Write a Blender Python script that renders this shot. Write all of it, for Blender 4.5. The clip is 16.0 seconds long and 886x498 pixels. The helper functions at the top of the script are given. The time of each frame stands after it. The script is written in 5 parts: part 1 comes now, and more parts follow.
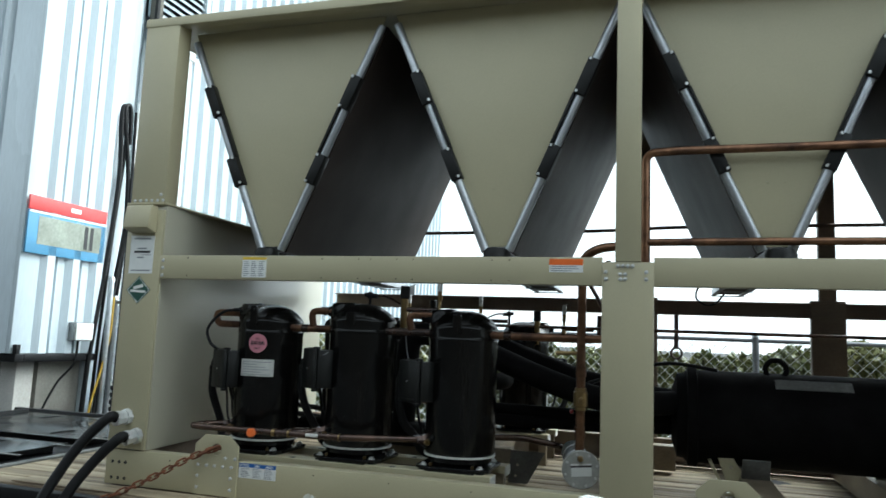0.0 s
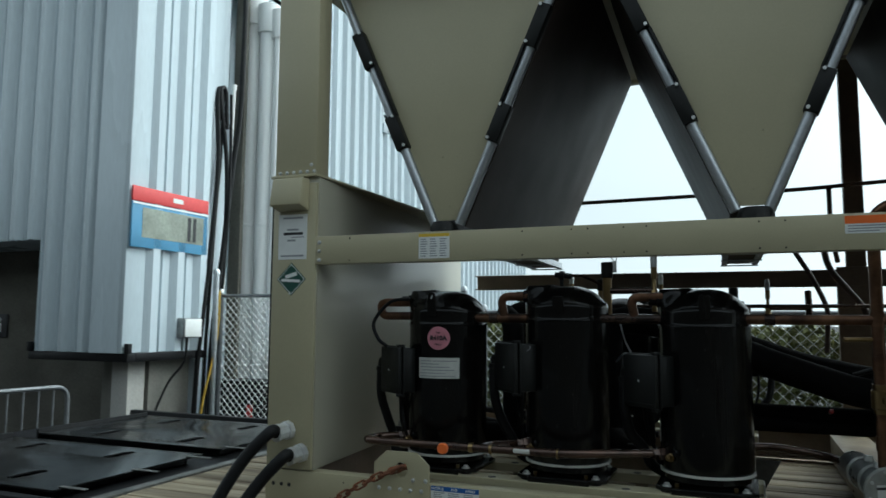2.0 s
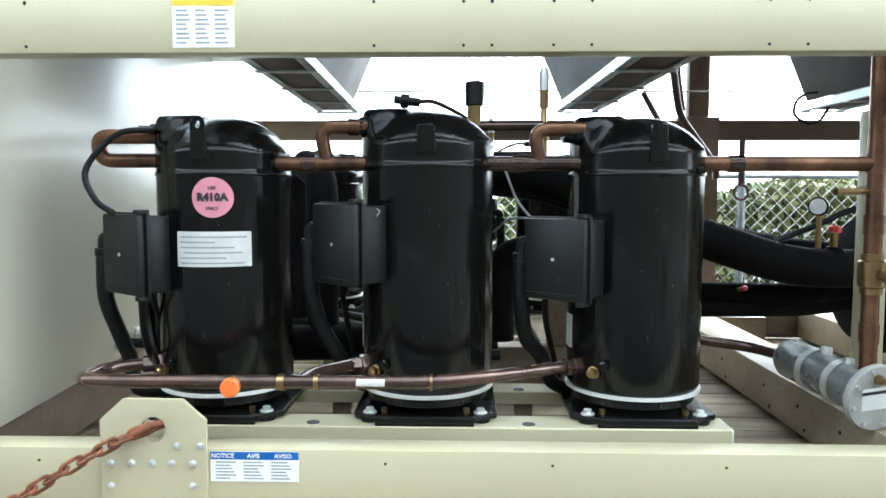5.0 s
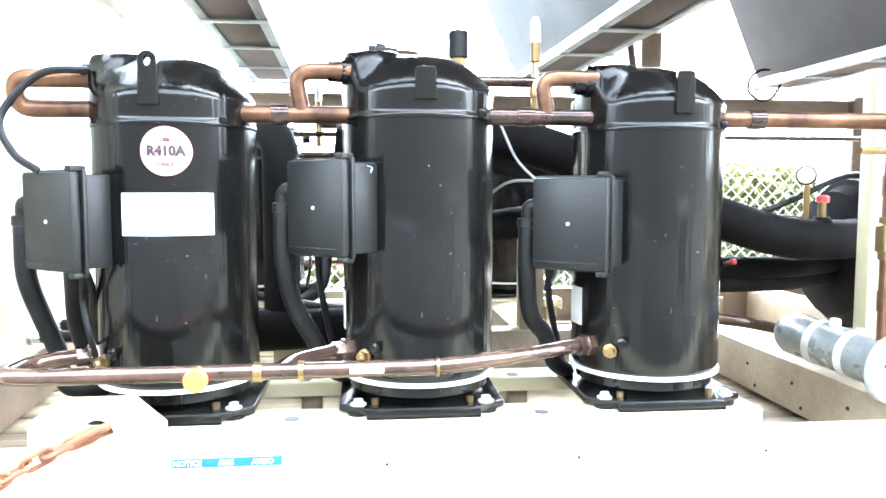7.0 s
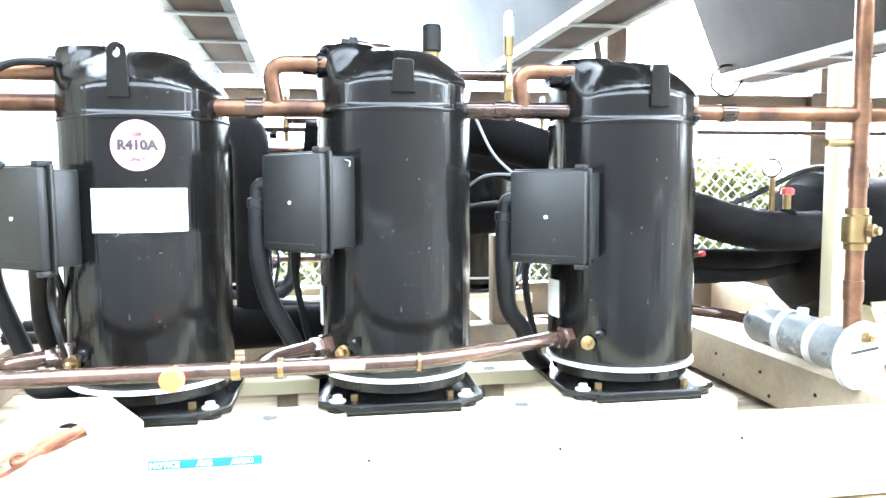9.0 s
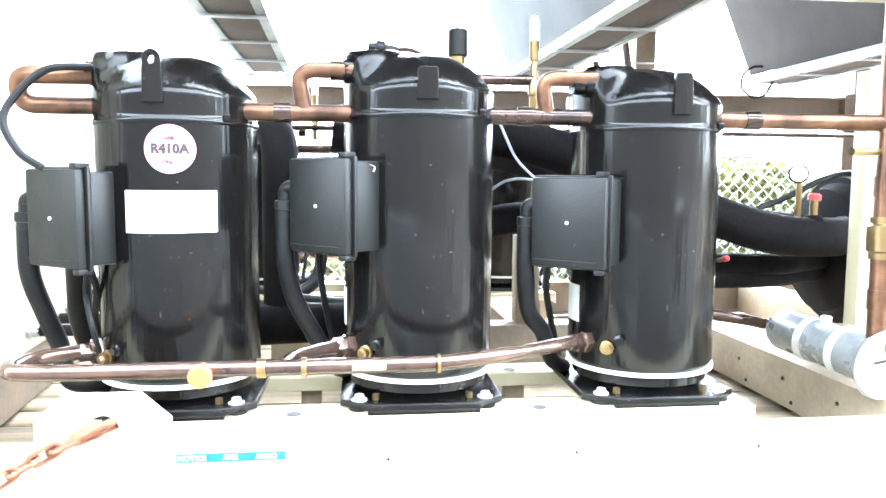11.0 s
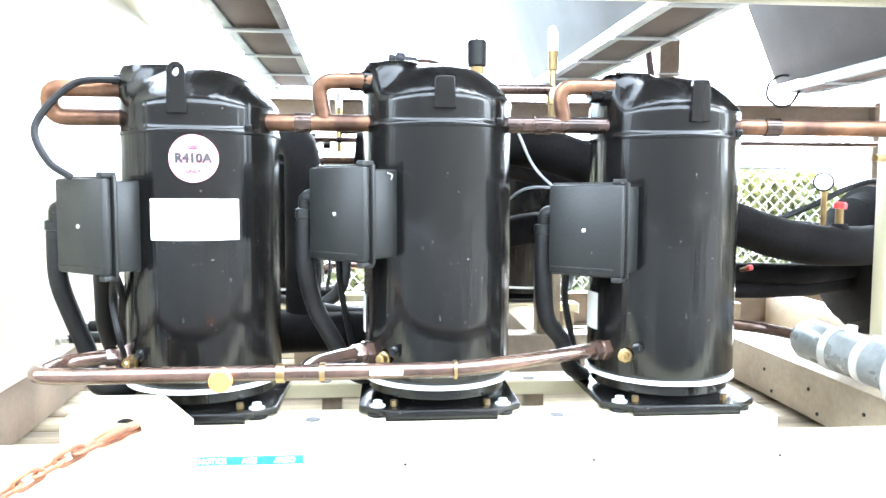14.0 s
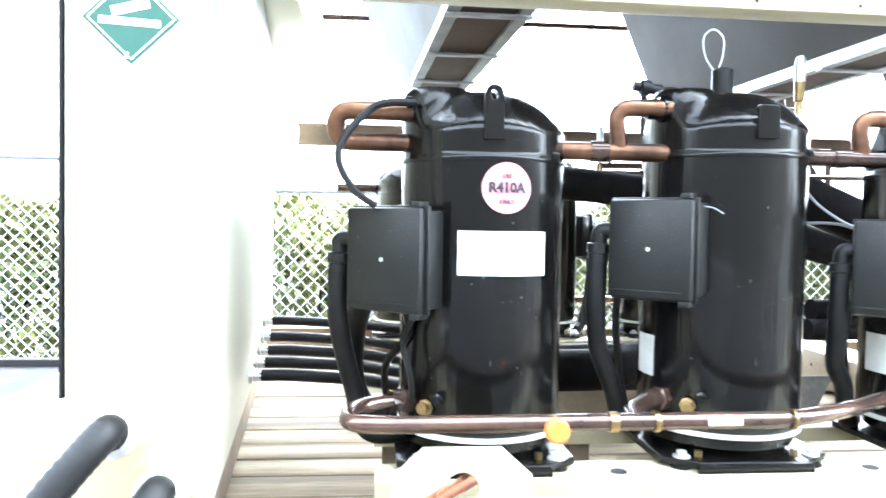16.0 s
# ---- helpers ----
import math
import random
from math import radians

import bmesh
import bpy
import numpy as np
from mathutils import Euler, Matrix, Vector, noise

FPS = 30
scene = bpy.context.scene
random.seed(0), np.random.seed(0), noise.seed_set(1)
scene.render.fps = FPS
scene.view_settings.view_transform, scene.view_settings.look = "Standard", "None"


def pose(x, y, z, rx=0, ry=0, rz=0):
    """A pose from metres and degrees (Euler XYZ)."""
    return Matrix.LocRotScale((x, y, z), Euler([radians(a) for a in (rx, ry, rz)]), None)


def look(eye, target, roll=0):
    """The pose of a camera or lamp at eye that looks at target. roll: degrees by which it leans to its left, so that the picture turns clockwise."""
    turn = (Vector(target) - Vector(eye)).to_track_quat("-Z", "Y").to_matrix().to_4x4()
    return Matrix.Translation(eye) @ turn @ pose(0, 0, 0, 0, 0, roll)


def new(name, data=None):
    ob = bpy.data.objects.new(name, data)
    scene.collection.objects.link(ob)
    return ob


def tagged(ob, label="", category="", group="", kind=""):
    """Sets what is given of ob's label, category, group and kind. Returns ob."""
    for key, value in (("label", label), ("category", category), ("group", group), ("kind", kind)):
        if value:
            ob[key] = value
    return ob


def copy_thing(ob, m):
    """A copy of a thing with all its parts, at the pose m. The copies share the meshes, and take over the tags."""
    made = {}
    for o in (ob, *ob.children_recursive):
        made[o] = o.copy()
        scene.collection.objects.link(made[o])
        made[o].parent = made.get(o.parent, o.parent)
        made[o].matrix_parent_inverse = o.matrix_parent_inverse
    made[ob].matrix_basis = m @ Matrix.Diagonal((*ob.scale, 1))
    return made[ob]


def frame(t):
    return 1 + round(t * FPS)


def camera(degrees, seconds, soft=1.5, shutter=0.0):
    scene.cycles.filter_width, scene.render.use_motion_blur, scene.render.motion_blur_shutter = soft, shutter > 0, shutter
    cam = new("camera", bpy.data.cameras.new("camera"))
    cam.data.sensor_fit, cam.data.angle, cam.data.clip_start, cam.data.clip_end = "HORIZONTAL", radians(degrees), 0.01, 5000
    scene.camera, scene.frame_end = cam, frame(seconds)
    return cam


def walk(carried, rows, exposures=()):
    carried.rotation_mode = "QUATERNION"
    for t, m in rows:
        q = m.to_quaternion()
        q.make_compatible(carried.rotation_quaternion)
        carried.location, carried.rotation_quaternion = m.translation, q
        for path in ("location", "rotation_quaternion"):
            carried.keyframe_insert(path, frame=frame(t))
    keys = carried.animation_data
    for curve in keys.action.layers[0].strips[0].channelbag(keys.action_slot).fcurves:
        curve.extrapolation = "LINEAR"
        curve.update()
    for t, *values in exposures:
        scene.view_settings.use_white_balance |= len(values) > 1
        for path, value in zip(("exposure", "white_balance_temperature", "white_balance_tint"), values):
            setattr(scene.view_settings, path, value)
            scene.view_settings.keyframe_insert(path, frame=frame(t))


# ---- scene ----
cam = camera(62.6, 16.0, shutter=0.2)
PATH = [
    (0, (-0.04, 0.229, 1.752), (-0.633, 2.124, 1.997), 2.3),
    (0.5, (-0.282, 0.297, 1.753), (-0.992, 2.16, 1.917), 1.7),
    (1, (-0.434, 0.487, 1.749), (-1.341, 2.254, 1.976), 1.1),
    (1.5, (-0.573, 0.63, 1.777), (-1.575, 2.345, 2.015), 1.1),
    (2, (-0.846, 0.69, 1.766), (-1.605, 2.53, 1.962), 0.4),
    (2.5, (-1.045, 0.739, 1.754), (-1.642, 2.644, 1.882), 2.6),
    (3, (-1.233, 0.975, 1.706), (-1.657, 2.928, 1.773), 0.2),
    (3.5, (-1.357, 1.189, 1.696), (-1.687, 3.162, 1.685), 0.2),
    (4, (-1.449, 1.419, 1.706), (-1.578, 3.414, 1.632), 0.7),
    (4.5, (-1.461, 1.62, 1.657), (-1.544, 3.617, 1.592), 0.3),
    (5, (-1.431, 1.786, 1.7), (-1.484, 3.78, 1.553), 0.1),
    (5.2, (-1.473, 1.835, 1.683), (-1.433, 3.829, 1.531), 0.6),
    (7.3, (-1.64, 2.034, 1.611), (-1.423, 4.016, 1.454), -0.2),
    (7.5, (-1.646, 2.039, 1.608), (-1.417, 4.02, 1.455), -0.4),
    (8, (-1.636, 2.026, 1.609), (-1.398, 4.007, 1.469), -0.4),
    (8.5, (-1.658, 2.031, 1.61), (-1.386, 4.006, 1.451), -0.2),
    (9, (-1.663, 2.034, 1.61), (-1.359, 4.004, 1.444), -0.3),
    (9.5, (-1.67, 2.031, 1.615), (-1.38, 4.004, 1.458), -0.6),
    (10, (-1.645, 2.025, 1.603), (-1.388, 4.004, 1.468), -0.8),
    (10.2, (-1.66, 2.014, 1.627), (-1.418, 3.994, 1.474), -0),
    (12.3, (-1.64, 2, 1.636), (-1.424, 3.98, 1.443), 0.7),
    (12.5, (-1.639, 1.996, 1.635), (-1.438, 3.978, 1.453), 0.5),
    (13, (-1.635, 1.991, 1.629), (-1.434, 3.975, 1.464), -0),
    (13.5, (-1.627, 1.988, 1.635), (-1.433, 3.971, 1.463), -0.2),
    (14, (-1.634, 1.99, 1.622), (-1.481, 3.979, 1.475), 0.2),
    (14.5, (-1.647, 1.993, 1.627), (-1.547, 3.984, 1.472), 0.6),
    (15, (-1.737, 2.003, 1.626), (-1.591, 3.991, 1.458), 2.4),
    (15.5, (-2.03, 2.007, 1.649), (-1.83, 3.989, 1.483), 1.8),
    (16, (-2.276, 2.151, 1.623), (-2.075, 4.141, 1.557), 1),
]
EXPOSURES = [(0.0, 1.48, 5850, -2), (1.0, 1.15, 5750, -7), (1.5, 0.65, 5700, -9), (2.0, 0.6, 5750, -5), (2.5, 0.6, 5850, -4), (3.0, 0.68, 5800, -4), (3.5, 1.25, 5850, -3), (4.0, 2.1, 5900, 0),
             (4.5, 2.7, 5950, 0), (5.0, 3.4, 5750, 1), (7.5, 5.95, 5650, 5), (10.0, 5.95, 5650, 5), (14.5, 5.95, 5650, 5), (15.5, 6.1, 5600, 4), (16.0, 5.25, 5600, 5)]
walk(cam, [(t, look(eye, target, roll)) for t, eye, target, roll in PATH], EXPOSURES)

# ---- world and light: bright overcast ----
world = bpy.data.worlds.new("world")
scene.world = world
world.use_nodes = True
wn, wl = world.node_tree.nodes, world.node_tree.links
sky = wn.new("ShaderNodeTexSky")
sky.sky_type, sky.sun_disc = "NISHITA", False
sky.sun_elevation, sky.sun_rotation = radians(48), radians(60)
sky.dust_density, sky.air_density = 4.0, 1.0
way, parts, floor_z, join = wn.new("ShaderNodeTexCoord"), wn.new("ShaderNodeSeparateXYZ"), wn.new("ShaderNodeMath"), wn.new("ShaderNodeCombineXYZ")
floor_z.operation, floor_z.inputs[1].default_value = "MAXIMUM", 0.16
wl.new(way.outputs["Generated"], parts.inputs[0])
wl.new(parts.outputs["Z"], floor_z.inputs[0])
for k in "XY":
    wl.new(parts.outputs[k], join.inputs[k])
wl.new(floor_z.outputs[0], join.inputs["Z"])
wl.new(join.outputs[0], sky.inputs["Vector"])
grey = wn.new("ShaderNodeHueSaturation")
grey.inputs["Saturation"].default_value = 0.14
wl.new(sky.outputs[0], grey.inputs["Color"])
wl.new(grey.outputs[0], wn["Background"].inputs[0])
wn["Background"].inputs[1].default_value = 0.15
sun = new("sun", bpy.data.lights.new("sun", "SUN"))
sun.data.energy, sun.data.angle, sun.data.color = 0.65, radians(50), (1.0, 0.96, 0.9)
sun.matrix_world = look((8, 10, 14), (0, 3, 1))


# ---- materials ----
def material(name, colour, rough=0.5, metal=0.0, vary=0.15, scale=8.0, fine=60.0, bump=0.1, second=None, coat=0.0, stretch=(1, 1, 1), spec=0.5, rvary=0.12, specks=0.0):
    """Paint, metal, stone or wood: two scales of noise in colour and roughness, and a fine relief."""
    m = bpy.data.materials.new(name)
    m.use_nodes = True
    n, l = m.node_tree.nodes, m.node_tree.links
    b = n["Principled BSDF"]
    b.inputs["Metallic"].default_value, b.inputs["Coat Weight"].default_value = metal, coat
    b.inputs["Specular IOR Level"].default_value = spec
    co = n.new("ShaderNodeTexCoord")
    mp = n.new("ShaderNodeMapping")
    mp.inputs["Scale"].default_value = stretch
    l.new(co.outputs["Object"], mp.inputs[0])
    big, small = n.new("ShaderNodeTexNoise"), n.new("ShaderNodeTexNoise")
    big.inputs["Scale"].default_value, big.inputs["Detail"].default_value = scale, 5
    small.inputs["Scale"].default_value, small.inputs["Detail"].default_value = fine, 3
    for t in (big, small):
        l.new(mp.outputs[0], t.inputs["Vector"])
    mix = n.new("ShaderNodeMix")
    mix.data_type = "RGBA"
    other = second or tuple(c * (1 - vary) for c in colour)
    mix.inputs["A"].default_value, mix.inputs["B"].default_value = (*[min(1, c * (1 + vary * 0.5)) for c in colour], 1), (*other, 1)
    ramp = n.new("ShaderNodeMapRange")
    ramp.inputs["From Min"].default_value, ramp.inputs["From Max"].default_value = 0.35, 0.68
    l.new(big.outputs[0], ramp.inputs[0])
    l.new(ramp.outputs[0], mix.inputs["Factor"])
    info = n.new("ShaderNodeObjectInfo")
    tone = n.new("ShaderNodeMapRange")
    tone.inputs["To Min"].default_value, tone.inputs["To Max"].default_value = 1 - vary * 0.5, 1 + vary * 0.5
    l.new(info.outputs["Random"], tone.inputs[0])
    grain = n.new("ShaderNodeMapRange")
    grain.inputs["To Min"].default_value, grain.inputs["To Max"].default_value = 1 - vary, 1 + vary
    l.new(small.outputs[0], grain.inputs[0])
    times = n.new("ShaderNodeMath")
    times.operation = "MULTIPLY"
    l.new(tone.outputs[0], times.inputs[0])
    l.new(grain.outputs[0], times.inputs[1])
    hsv = n.new("ShaderNodeHueSaturation")
    l.new(mix.outputs["Result"], hsv.inputs["Color"])
    l.new(times.outputs[0], hsv.inputs["Value"])
    l.new(hsv.outputs[0], b.inputs["Base Color"])
    if specks:
        dots, cut, dust = n.new("ShaderNodeTexNoise"), n.new("ShaderNodeMapRange"), n.new("ShaderNodeMix")
        dots.inputs["Scale"].default_value, dots.inputs["Detail"].default_value = 130, 1
        cut.inputs["From Min"].default_value, cut.inputs["From Max"].default_value, cut.inputs["To Max"].default_value = 0.76, 0.81, specks
        l.new(co.outputs["Object"], dots.inputs["Vector"])
        l.new(dots.outputs[0], cut.inputs[0])
        dust.data_type = "RGBA"
        dust.inputs["B"].default_value = (0.3, 0.29, 0.26, 1)
        l.new(cut.outputs[0], dust.inputs["Factor"])
        l.new(hsv.outputs[0], dust.inputs["A"])
        l.new(dust.outputs["Result"], b.inputs["Base Color"])
    rr = n.new("ShaderNodeMapRange")
    rr.inputs["To Min"].default_value, rr.inputs["To Max"].default_value = max(0.02, rough - rvary), min(1, rough + rvary)
    l.new(big.outputs[0], rr.inputs[0])
    l.new(rr.outputs[0], b.inputs["Roughness"])
    if bump:
        bp = n.new("ShaderNodeBump")
        bp.inputs["Strength"].default_value, bp.inputs["Distance"].default_value = bump, 0.004
        l.new(small.outputs[0], bp.inputs["Height"])
        l.new(bp.outputs[0], b.inputs["Normal"])
    return m


def finned(name, colour, pitch, rough=0.6):
    """A coil face: close fins as a fine wave along the slab."""
    m = material(name, colour, rough, 0.0, 0.2, 3.0, 90.0, 0.0, spec=0.3)
    n, l = m.node_tree.nodes, m.node_tree.links
    co, wave, bp = n.new("ShaderNodeTexCoord"), n.new("ShaderNodeTexWave"), n.new("ShaderNodeBump")
    wave.bands_direction = "Z"
    wave.inputs["Scale"].default_value, wave.inputs["Distortion"].default_value = 0.314 / pitch, 0.0
    bp.inputs["Strength"].default_value, bp.inputs["Distance"].default_value = 0.3, 0.002
    l.new(co.outputs["Object"], wave.inputs["Vector"])
    l.new(wave.outputs[0], bp.inputs["Height"])
    l.new(bp.outputs[0], n["Principled BSDF"].inputs["Normal"])
    return m


TAN = material("tan_enamel", (0.44, 0.40, 0.262), 0.42, 0, 0.05, 2.5, 140, 0.03, coat=0.1)
TAN_GLOSS = material("tan_gloss_panel", (0.42, 0.40, 0.315), 0.38, 0, 0.04, 1.2, 140, 0.02, coat=0.15, rvary=0.03)
# Mottled tan, darkened so the colour carries the shade inside the frame.
TAN_IN = material("tan_enamel_inner_shade", (0.26, 0.215, 0.152), 0.5, 0, 0.25, 3.0, 60, 0.08, second=(0.16, 0.125, 0.085))
# Tan browned down: the shade on backlit steel is put into this colour.
SHADETAN = material("tan_enamel_deep_shade", (0.20, 0.152, 0.11), 0.55, 0, 0.2, 3.0, 60, 0.08, second=(0.13, 0.10, 0.07))
BLACK = material("black_gloss_enamel", (0.0032, 0.0033, 0.0034), 0.17, 0, 0.4, 16, 70, 0.36, second=(0.0075, 0.0068, 0.006), coat=0.04, spec=0.25, rvary=0.06, stretch=(1, 1, 0.05), specks=0.3)
PLASTIC = material("black_plastic", (0.0085, 0.0089, 0.0083), 0.46, 0, 0.25, 10, 220, 0.12, rvary=0.1, spec=0.27, specks=0.2)
RUBBER = material("black_rubber", (0.0065, 0.0065, 0.007), 0.5, 0, 0.3, 14, 120, 0.15, spec=0.25)
FOAM = material("black_foam_insulation", (0.0058, 0.0053, 0.0056), 0.8, 0, 0.35, 6, 90, 0.25, spec=0.1)
COPPER = material("tarnished_copper", (0.235, 0.125, 0.072), 0.36, 0.85, 0.3, 9, 60, 0.05, second=(0.085, 0.048, 0.034))
COPPER_DARK = material("brown_copper", (0.085, 0.05, 0.036), 0.17, 0.55, 0.4, 9, 60, 0.04, second=(0.034, 0.022, 0.018), coat=0.25)
BRASS = material("brass", (0.31, 0.22, 0.105), 0.32, 1.0, 0.15, 20, 80, 0.05)
ZINC = material("zinc_plated_steel", (0.66, 0.67, 0.66), 0.36, 0.6, 0.12, 25, 120, 0.05)
ALU = material("grey_aluminium", (0.42, 0.44, 0.46), 0.38, 0.85, 0.15, 12, 90, 0.06)
SILVER = material("silver_paint", (0.22, 0.23, 0.225), 0.3, 0.35, 0.25, 12, 90, 0.06, second=(0.13, 0.138, 0.14))
PALEGREY = material("pale_grey_paint", (0.40, 0.405, 0.38), 0.5, 0, 0.15, 14, 90, 0.05, second=(0.30, 0.30, 0.28))
WHITE = material("white_print", (0.78, 0.79, 0.77), 0.5, 0, 0.04, 20, 100, 0.0)
BAND = material("white_band", (0.60, 0.60, 0.56), 0.45, 0, 0.1, 20, 100, 0.02)
GREYINK = material("grey_print", (0.30, 0.31, 0.32), 0.5, 0, 0.05, 20, 100, 0.0)
BLACKINK = material("black_print", (0.02, 0.02, 0.022), 0.5, 0, 0.05, 20, 100, 0.0)
PINK = material("pink_print", (0.60, 0.235, 0.29), 0.45, 0, 0.04, 20, 100, 0.0)
REDINK = material("red_print", (0.62, 0.06, 0.06), 0.45, 0, 0.05, 20, 100, 0.0)
ORANGE = material("orange_plastic", (0.84, 0.17, 0.03), 0.4, 0, 0.08, 20, 100, 0.0)
YELLOW = material("yellow_print", (0.70, 0.48, 0.04), 0.5, 0, 0.06, 20, 100, 0.0)
GREEN = material("dark_green_print", (0.018, 0.075, 0.055), 0.45, 0, 0.08, 20, 100, 0.0)
BLUE = material("blue_print", (0.012, 0.10, 0.36), 0.45, 0, 0.06, 20, 100, 0.0)
SIGNBLUE = material("faded_blue_sign", (0.10, 0.28, 0.46), 0.5, 0, 0.1, 4, 60, 0.0)
RUST = material("rusty_steel", (0.235, 0.082, 0.034), 0.7, 0.15, 0.4, 40, 160, 0.4, second=(0.10, 0.038, 0.02))
COIL = finned("black_coil_fins", (0.034, 0.0235, 0.0185), 0.005)
SIDING = material("grey_white_siding", (0.50, 0.565, 0.605), 0.3, 0, 0.1, 1.2, 60, 0.03, stretch=(1, 1, 0.15))
CONCRETE = material("stained_concrete", (0.17, 0.165, 0.145), 0.85, 0, 0.25, 1.5, 40, 0.25)
DARKWALL = material("dark_blocker_wall", (0.042, 0.04, 0.037), 0.85, 0, 0.3, 0.8, 30, 0.3)
# Stained concrete, darkened so its colour holds the shade.
SHADECONCRETE = material("shaded_stained_concrete", (0.115, 0.108, 0.09), 0.85, 0, 0.35, 1.2, 40, 0.25)
DOORBLUE = material("blue_door_paint", (0.012, 0.036, 0.11), 0.45, 0, 0.12, 2, 80, 0.05)
DARKSTEEL = material("black_painted_steel", (0.010, 0.010, 0.011), 0.45, 0.0, 0.35, 5, 90, 0.12, spec=0.2)
DARKGREY = material("scuffed_grey_steel", (0.17, 0.17, 0.16), 0.6, 0.3, 0.35, 6, 60, 0.2)
PLATE = material("worn_black_plate", (0.008, 0.0085, 0.009), 0.2, 0.0, 0.4, 2.5, 60, 0.08, second=(0.016, 0.016, 0.016), rvary=0.1, spec=0.25)
GALV = material("galvanised_steel", (0.55, 0.58, 0.60), 0.4, 0.85, 0.12, 18, 90, 0.08)
GALVDUCT = material("bright_duct_metal", (0.90, 0.91, 0.90), 0.35, 0.0, 0.04, 5, 60, 0.05, stretch=(1, 1, 0.03))
# Galvanised steel darkened: shade on far barrier and backlit fence is in the colour.
SHADEGALV = material("shaded_galvanised_steel", (0.20, 0.21, 0.22), 0.5, 0.6, 0.2, 12, 90, 0.08)
WIRE = material("galvanised_wire", (0.62, 0.64, 0.63), 0.45, 0.6, 0.12, 18, 90, 0.0)
WOOD = material("weathered_deck_wood", (0.35, 0.292, 0.195), 0.75, 0, 0.45, 2.2, 30, 0.45, second=(0.125, 0.09, 0.055), stretch=(0.35, 5, 5))
ASPHALT = material("asphalt", (0.036, 0.036, 0.035), 0.9, 0, 0.3, 0.6, 50, 0.5)
LEAF = material("hedge_leaf", (0.078, 0.105, 0.028), 0.45, 0, 0.5, 1.6, 30, 0.0, second=(0.20, 0.20, 0.06))
YELLOWHOSE = material("yellow_rope", (0.62, 0.40, 0.05), 0.6, 0, 0.15, 20, 90, 0.1)
BROWN = material("brown_duct_paint", (0.075, 0.05, 0.04), 0.6, 0, 0.2, 3, 60, 0.1)


# ---- geometry helpers ----
def thing(name, at, label, category, group="", kind=""):
    ob = new(name)
    ob.location, ob.empty_display_size = at, 0.1
    return tagged(ob, label, category, group, kind)


def origin(ob):
    p = Vector(ob.location)
    while ob.parent:
        ob = ob.parent
        p = p + Vector(ob.location)
    return p


def smooth(me, limit=40):
    for p in me.polygons:
        p.use_smooth = True
    me.set_sharp_from_angle(angle=radians(limit))


def part(name, bm, mat, parent=None, label="", flat=False):
    """Links a bmesh, built in the place's own metres, as one mesh under a thing or part."""
    me = bpy.data.meshes.new(name)
    if parent:
        bm.transform(Matrix.Translation(-origin(parent)))
    bmesh.ops.recalc_face_normals(bm, faces=bm.faces)
    bm.to_mesh(me)
    bm.free()
    if not flat:
        smooth(me)
    me.materials.append(mat)
    ob = new(name, me)
    ob.parent = parent
    if label:
        ob["label"] = label
    return ob


def piece(name, me, at, parent, turn=None):
    """Another object on the same mesh, at a place of its own."""
    ob = new(name, me)
    ob.parent = parent
    ob.location = Vector(at) - (origin(parent) if parent else Vector())
    if turn:
        ob.rotation_euler = turn
    return ob


def box(x0, x1, y0, y1, z0, z1, bevel=0.0, bm=None, m=None):
    bm2 = bmesh.new()
    bmesh.ops.create_cube(bm2, size=1)
    bm2.transform(Matrix.Translation(((x0 + x1) / 2, (y0 + y1) / 2, (z0 + z1) / 2)) @ Matrix.Diagonal((abs(x1 - x0), abs(y1 - y0), abs(z1 - z0), 1)))
    if bevel:
        bmesh.ops.bevel(bm2, geom=bm2.edges[:], offset=bevel, segments=2, affect="EDGES", profile=0.5)
    if m:
        bm2.transform(m)
    return join(bm, bm2)


def join(bm, extra):
    if bm is None:
        return extra
    me = bpy.data.meshes.new("tmp")
    extra.to_mesh(me)
    extra.free()
    bm.from_mesh(me)
    bpy.data.meshes.remove(me)
    return bm


def lathe(profile, at=(0, 0, 0), axis=(0, 0, 1), seg=32, bm=None):
    """Turns (radius, height) pairs round an axis; ends at radius 0 close it."""
    b = bmesh.new()
    rings = []
    for r, h in profile:
        if r <= 1e-6:
            rings.append([b.verts.new((0, 0, h))])
        else:
            rings.append([b.verts.new((r * math.cos(2 * math.pi * i / seg), r * math.sin(2 * math.pi * i / seg), h)) for i in range(seg)])
    for a, c in zip(rings, rings[1:]):
        for i in range(seg):
            q = [a[i % len(a)], a[(i + 1) % len(a)], c[(i + 1) % len(c)], c[i % len(c)]]
            q = list(dict.fromkeys(q))
            if len(q) > 2:
                b.faces.new(q)
    b.transform(Matrix.Translation(at) @ Vector(axis).to_track_quat("Z", "Y").to_matrix().to_4x4())
    return join(bm, b)


def rod(p0, p1, r, seg=12, bm=None, r2=None, bevel=0.0):
    d = Vector(p1) - Vector(p0)
    h, r2 = d.length, r if r2 is None else r2
    prof = [(0, 0), (r - bevel, 0), (r, bevel), (r2, h - bevel), (r2 - bevel, h), (0, h)] if bevel else [(0, 0), (r, 0), (r2, h), (0, h)]
    return lathe(prof, p0, d, seg, bm)


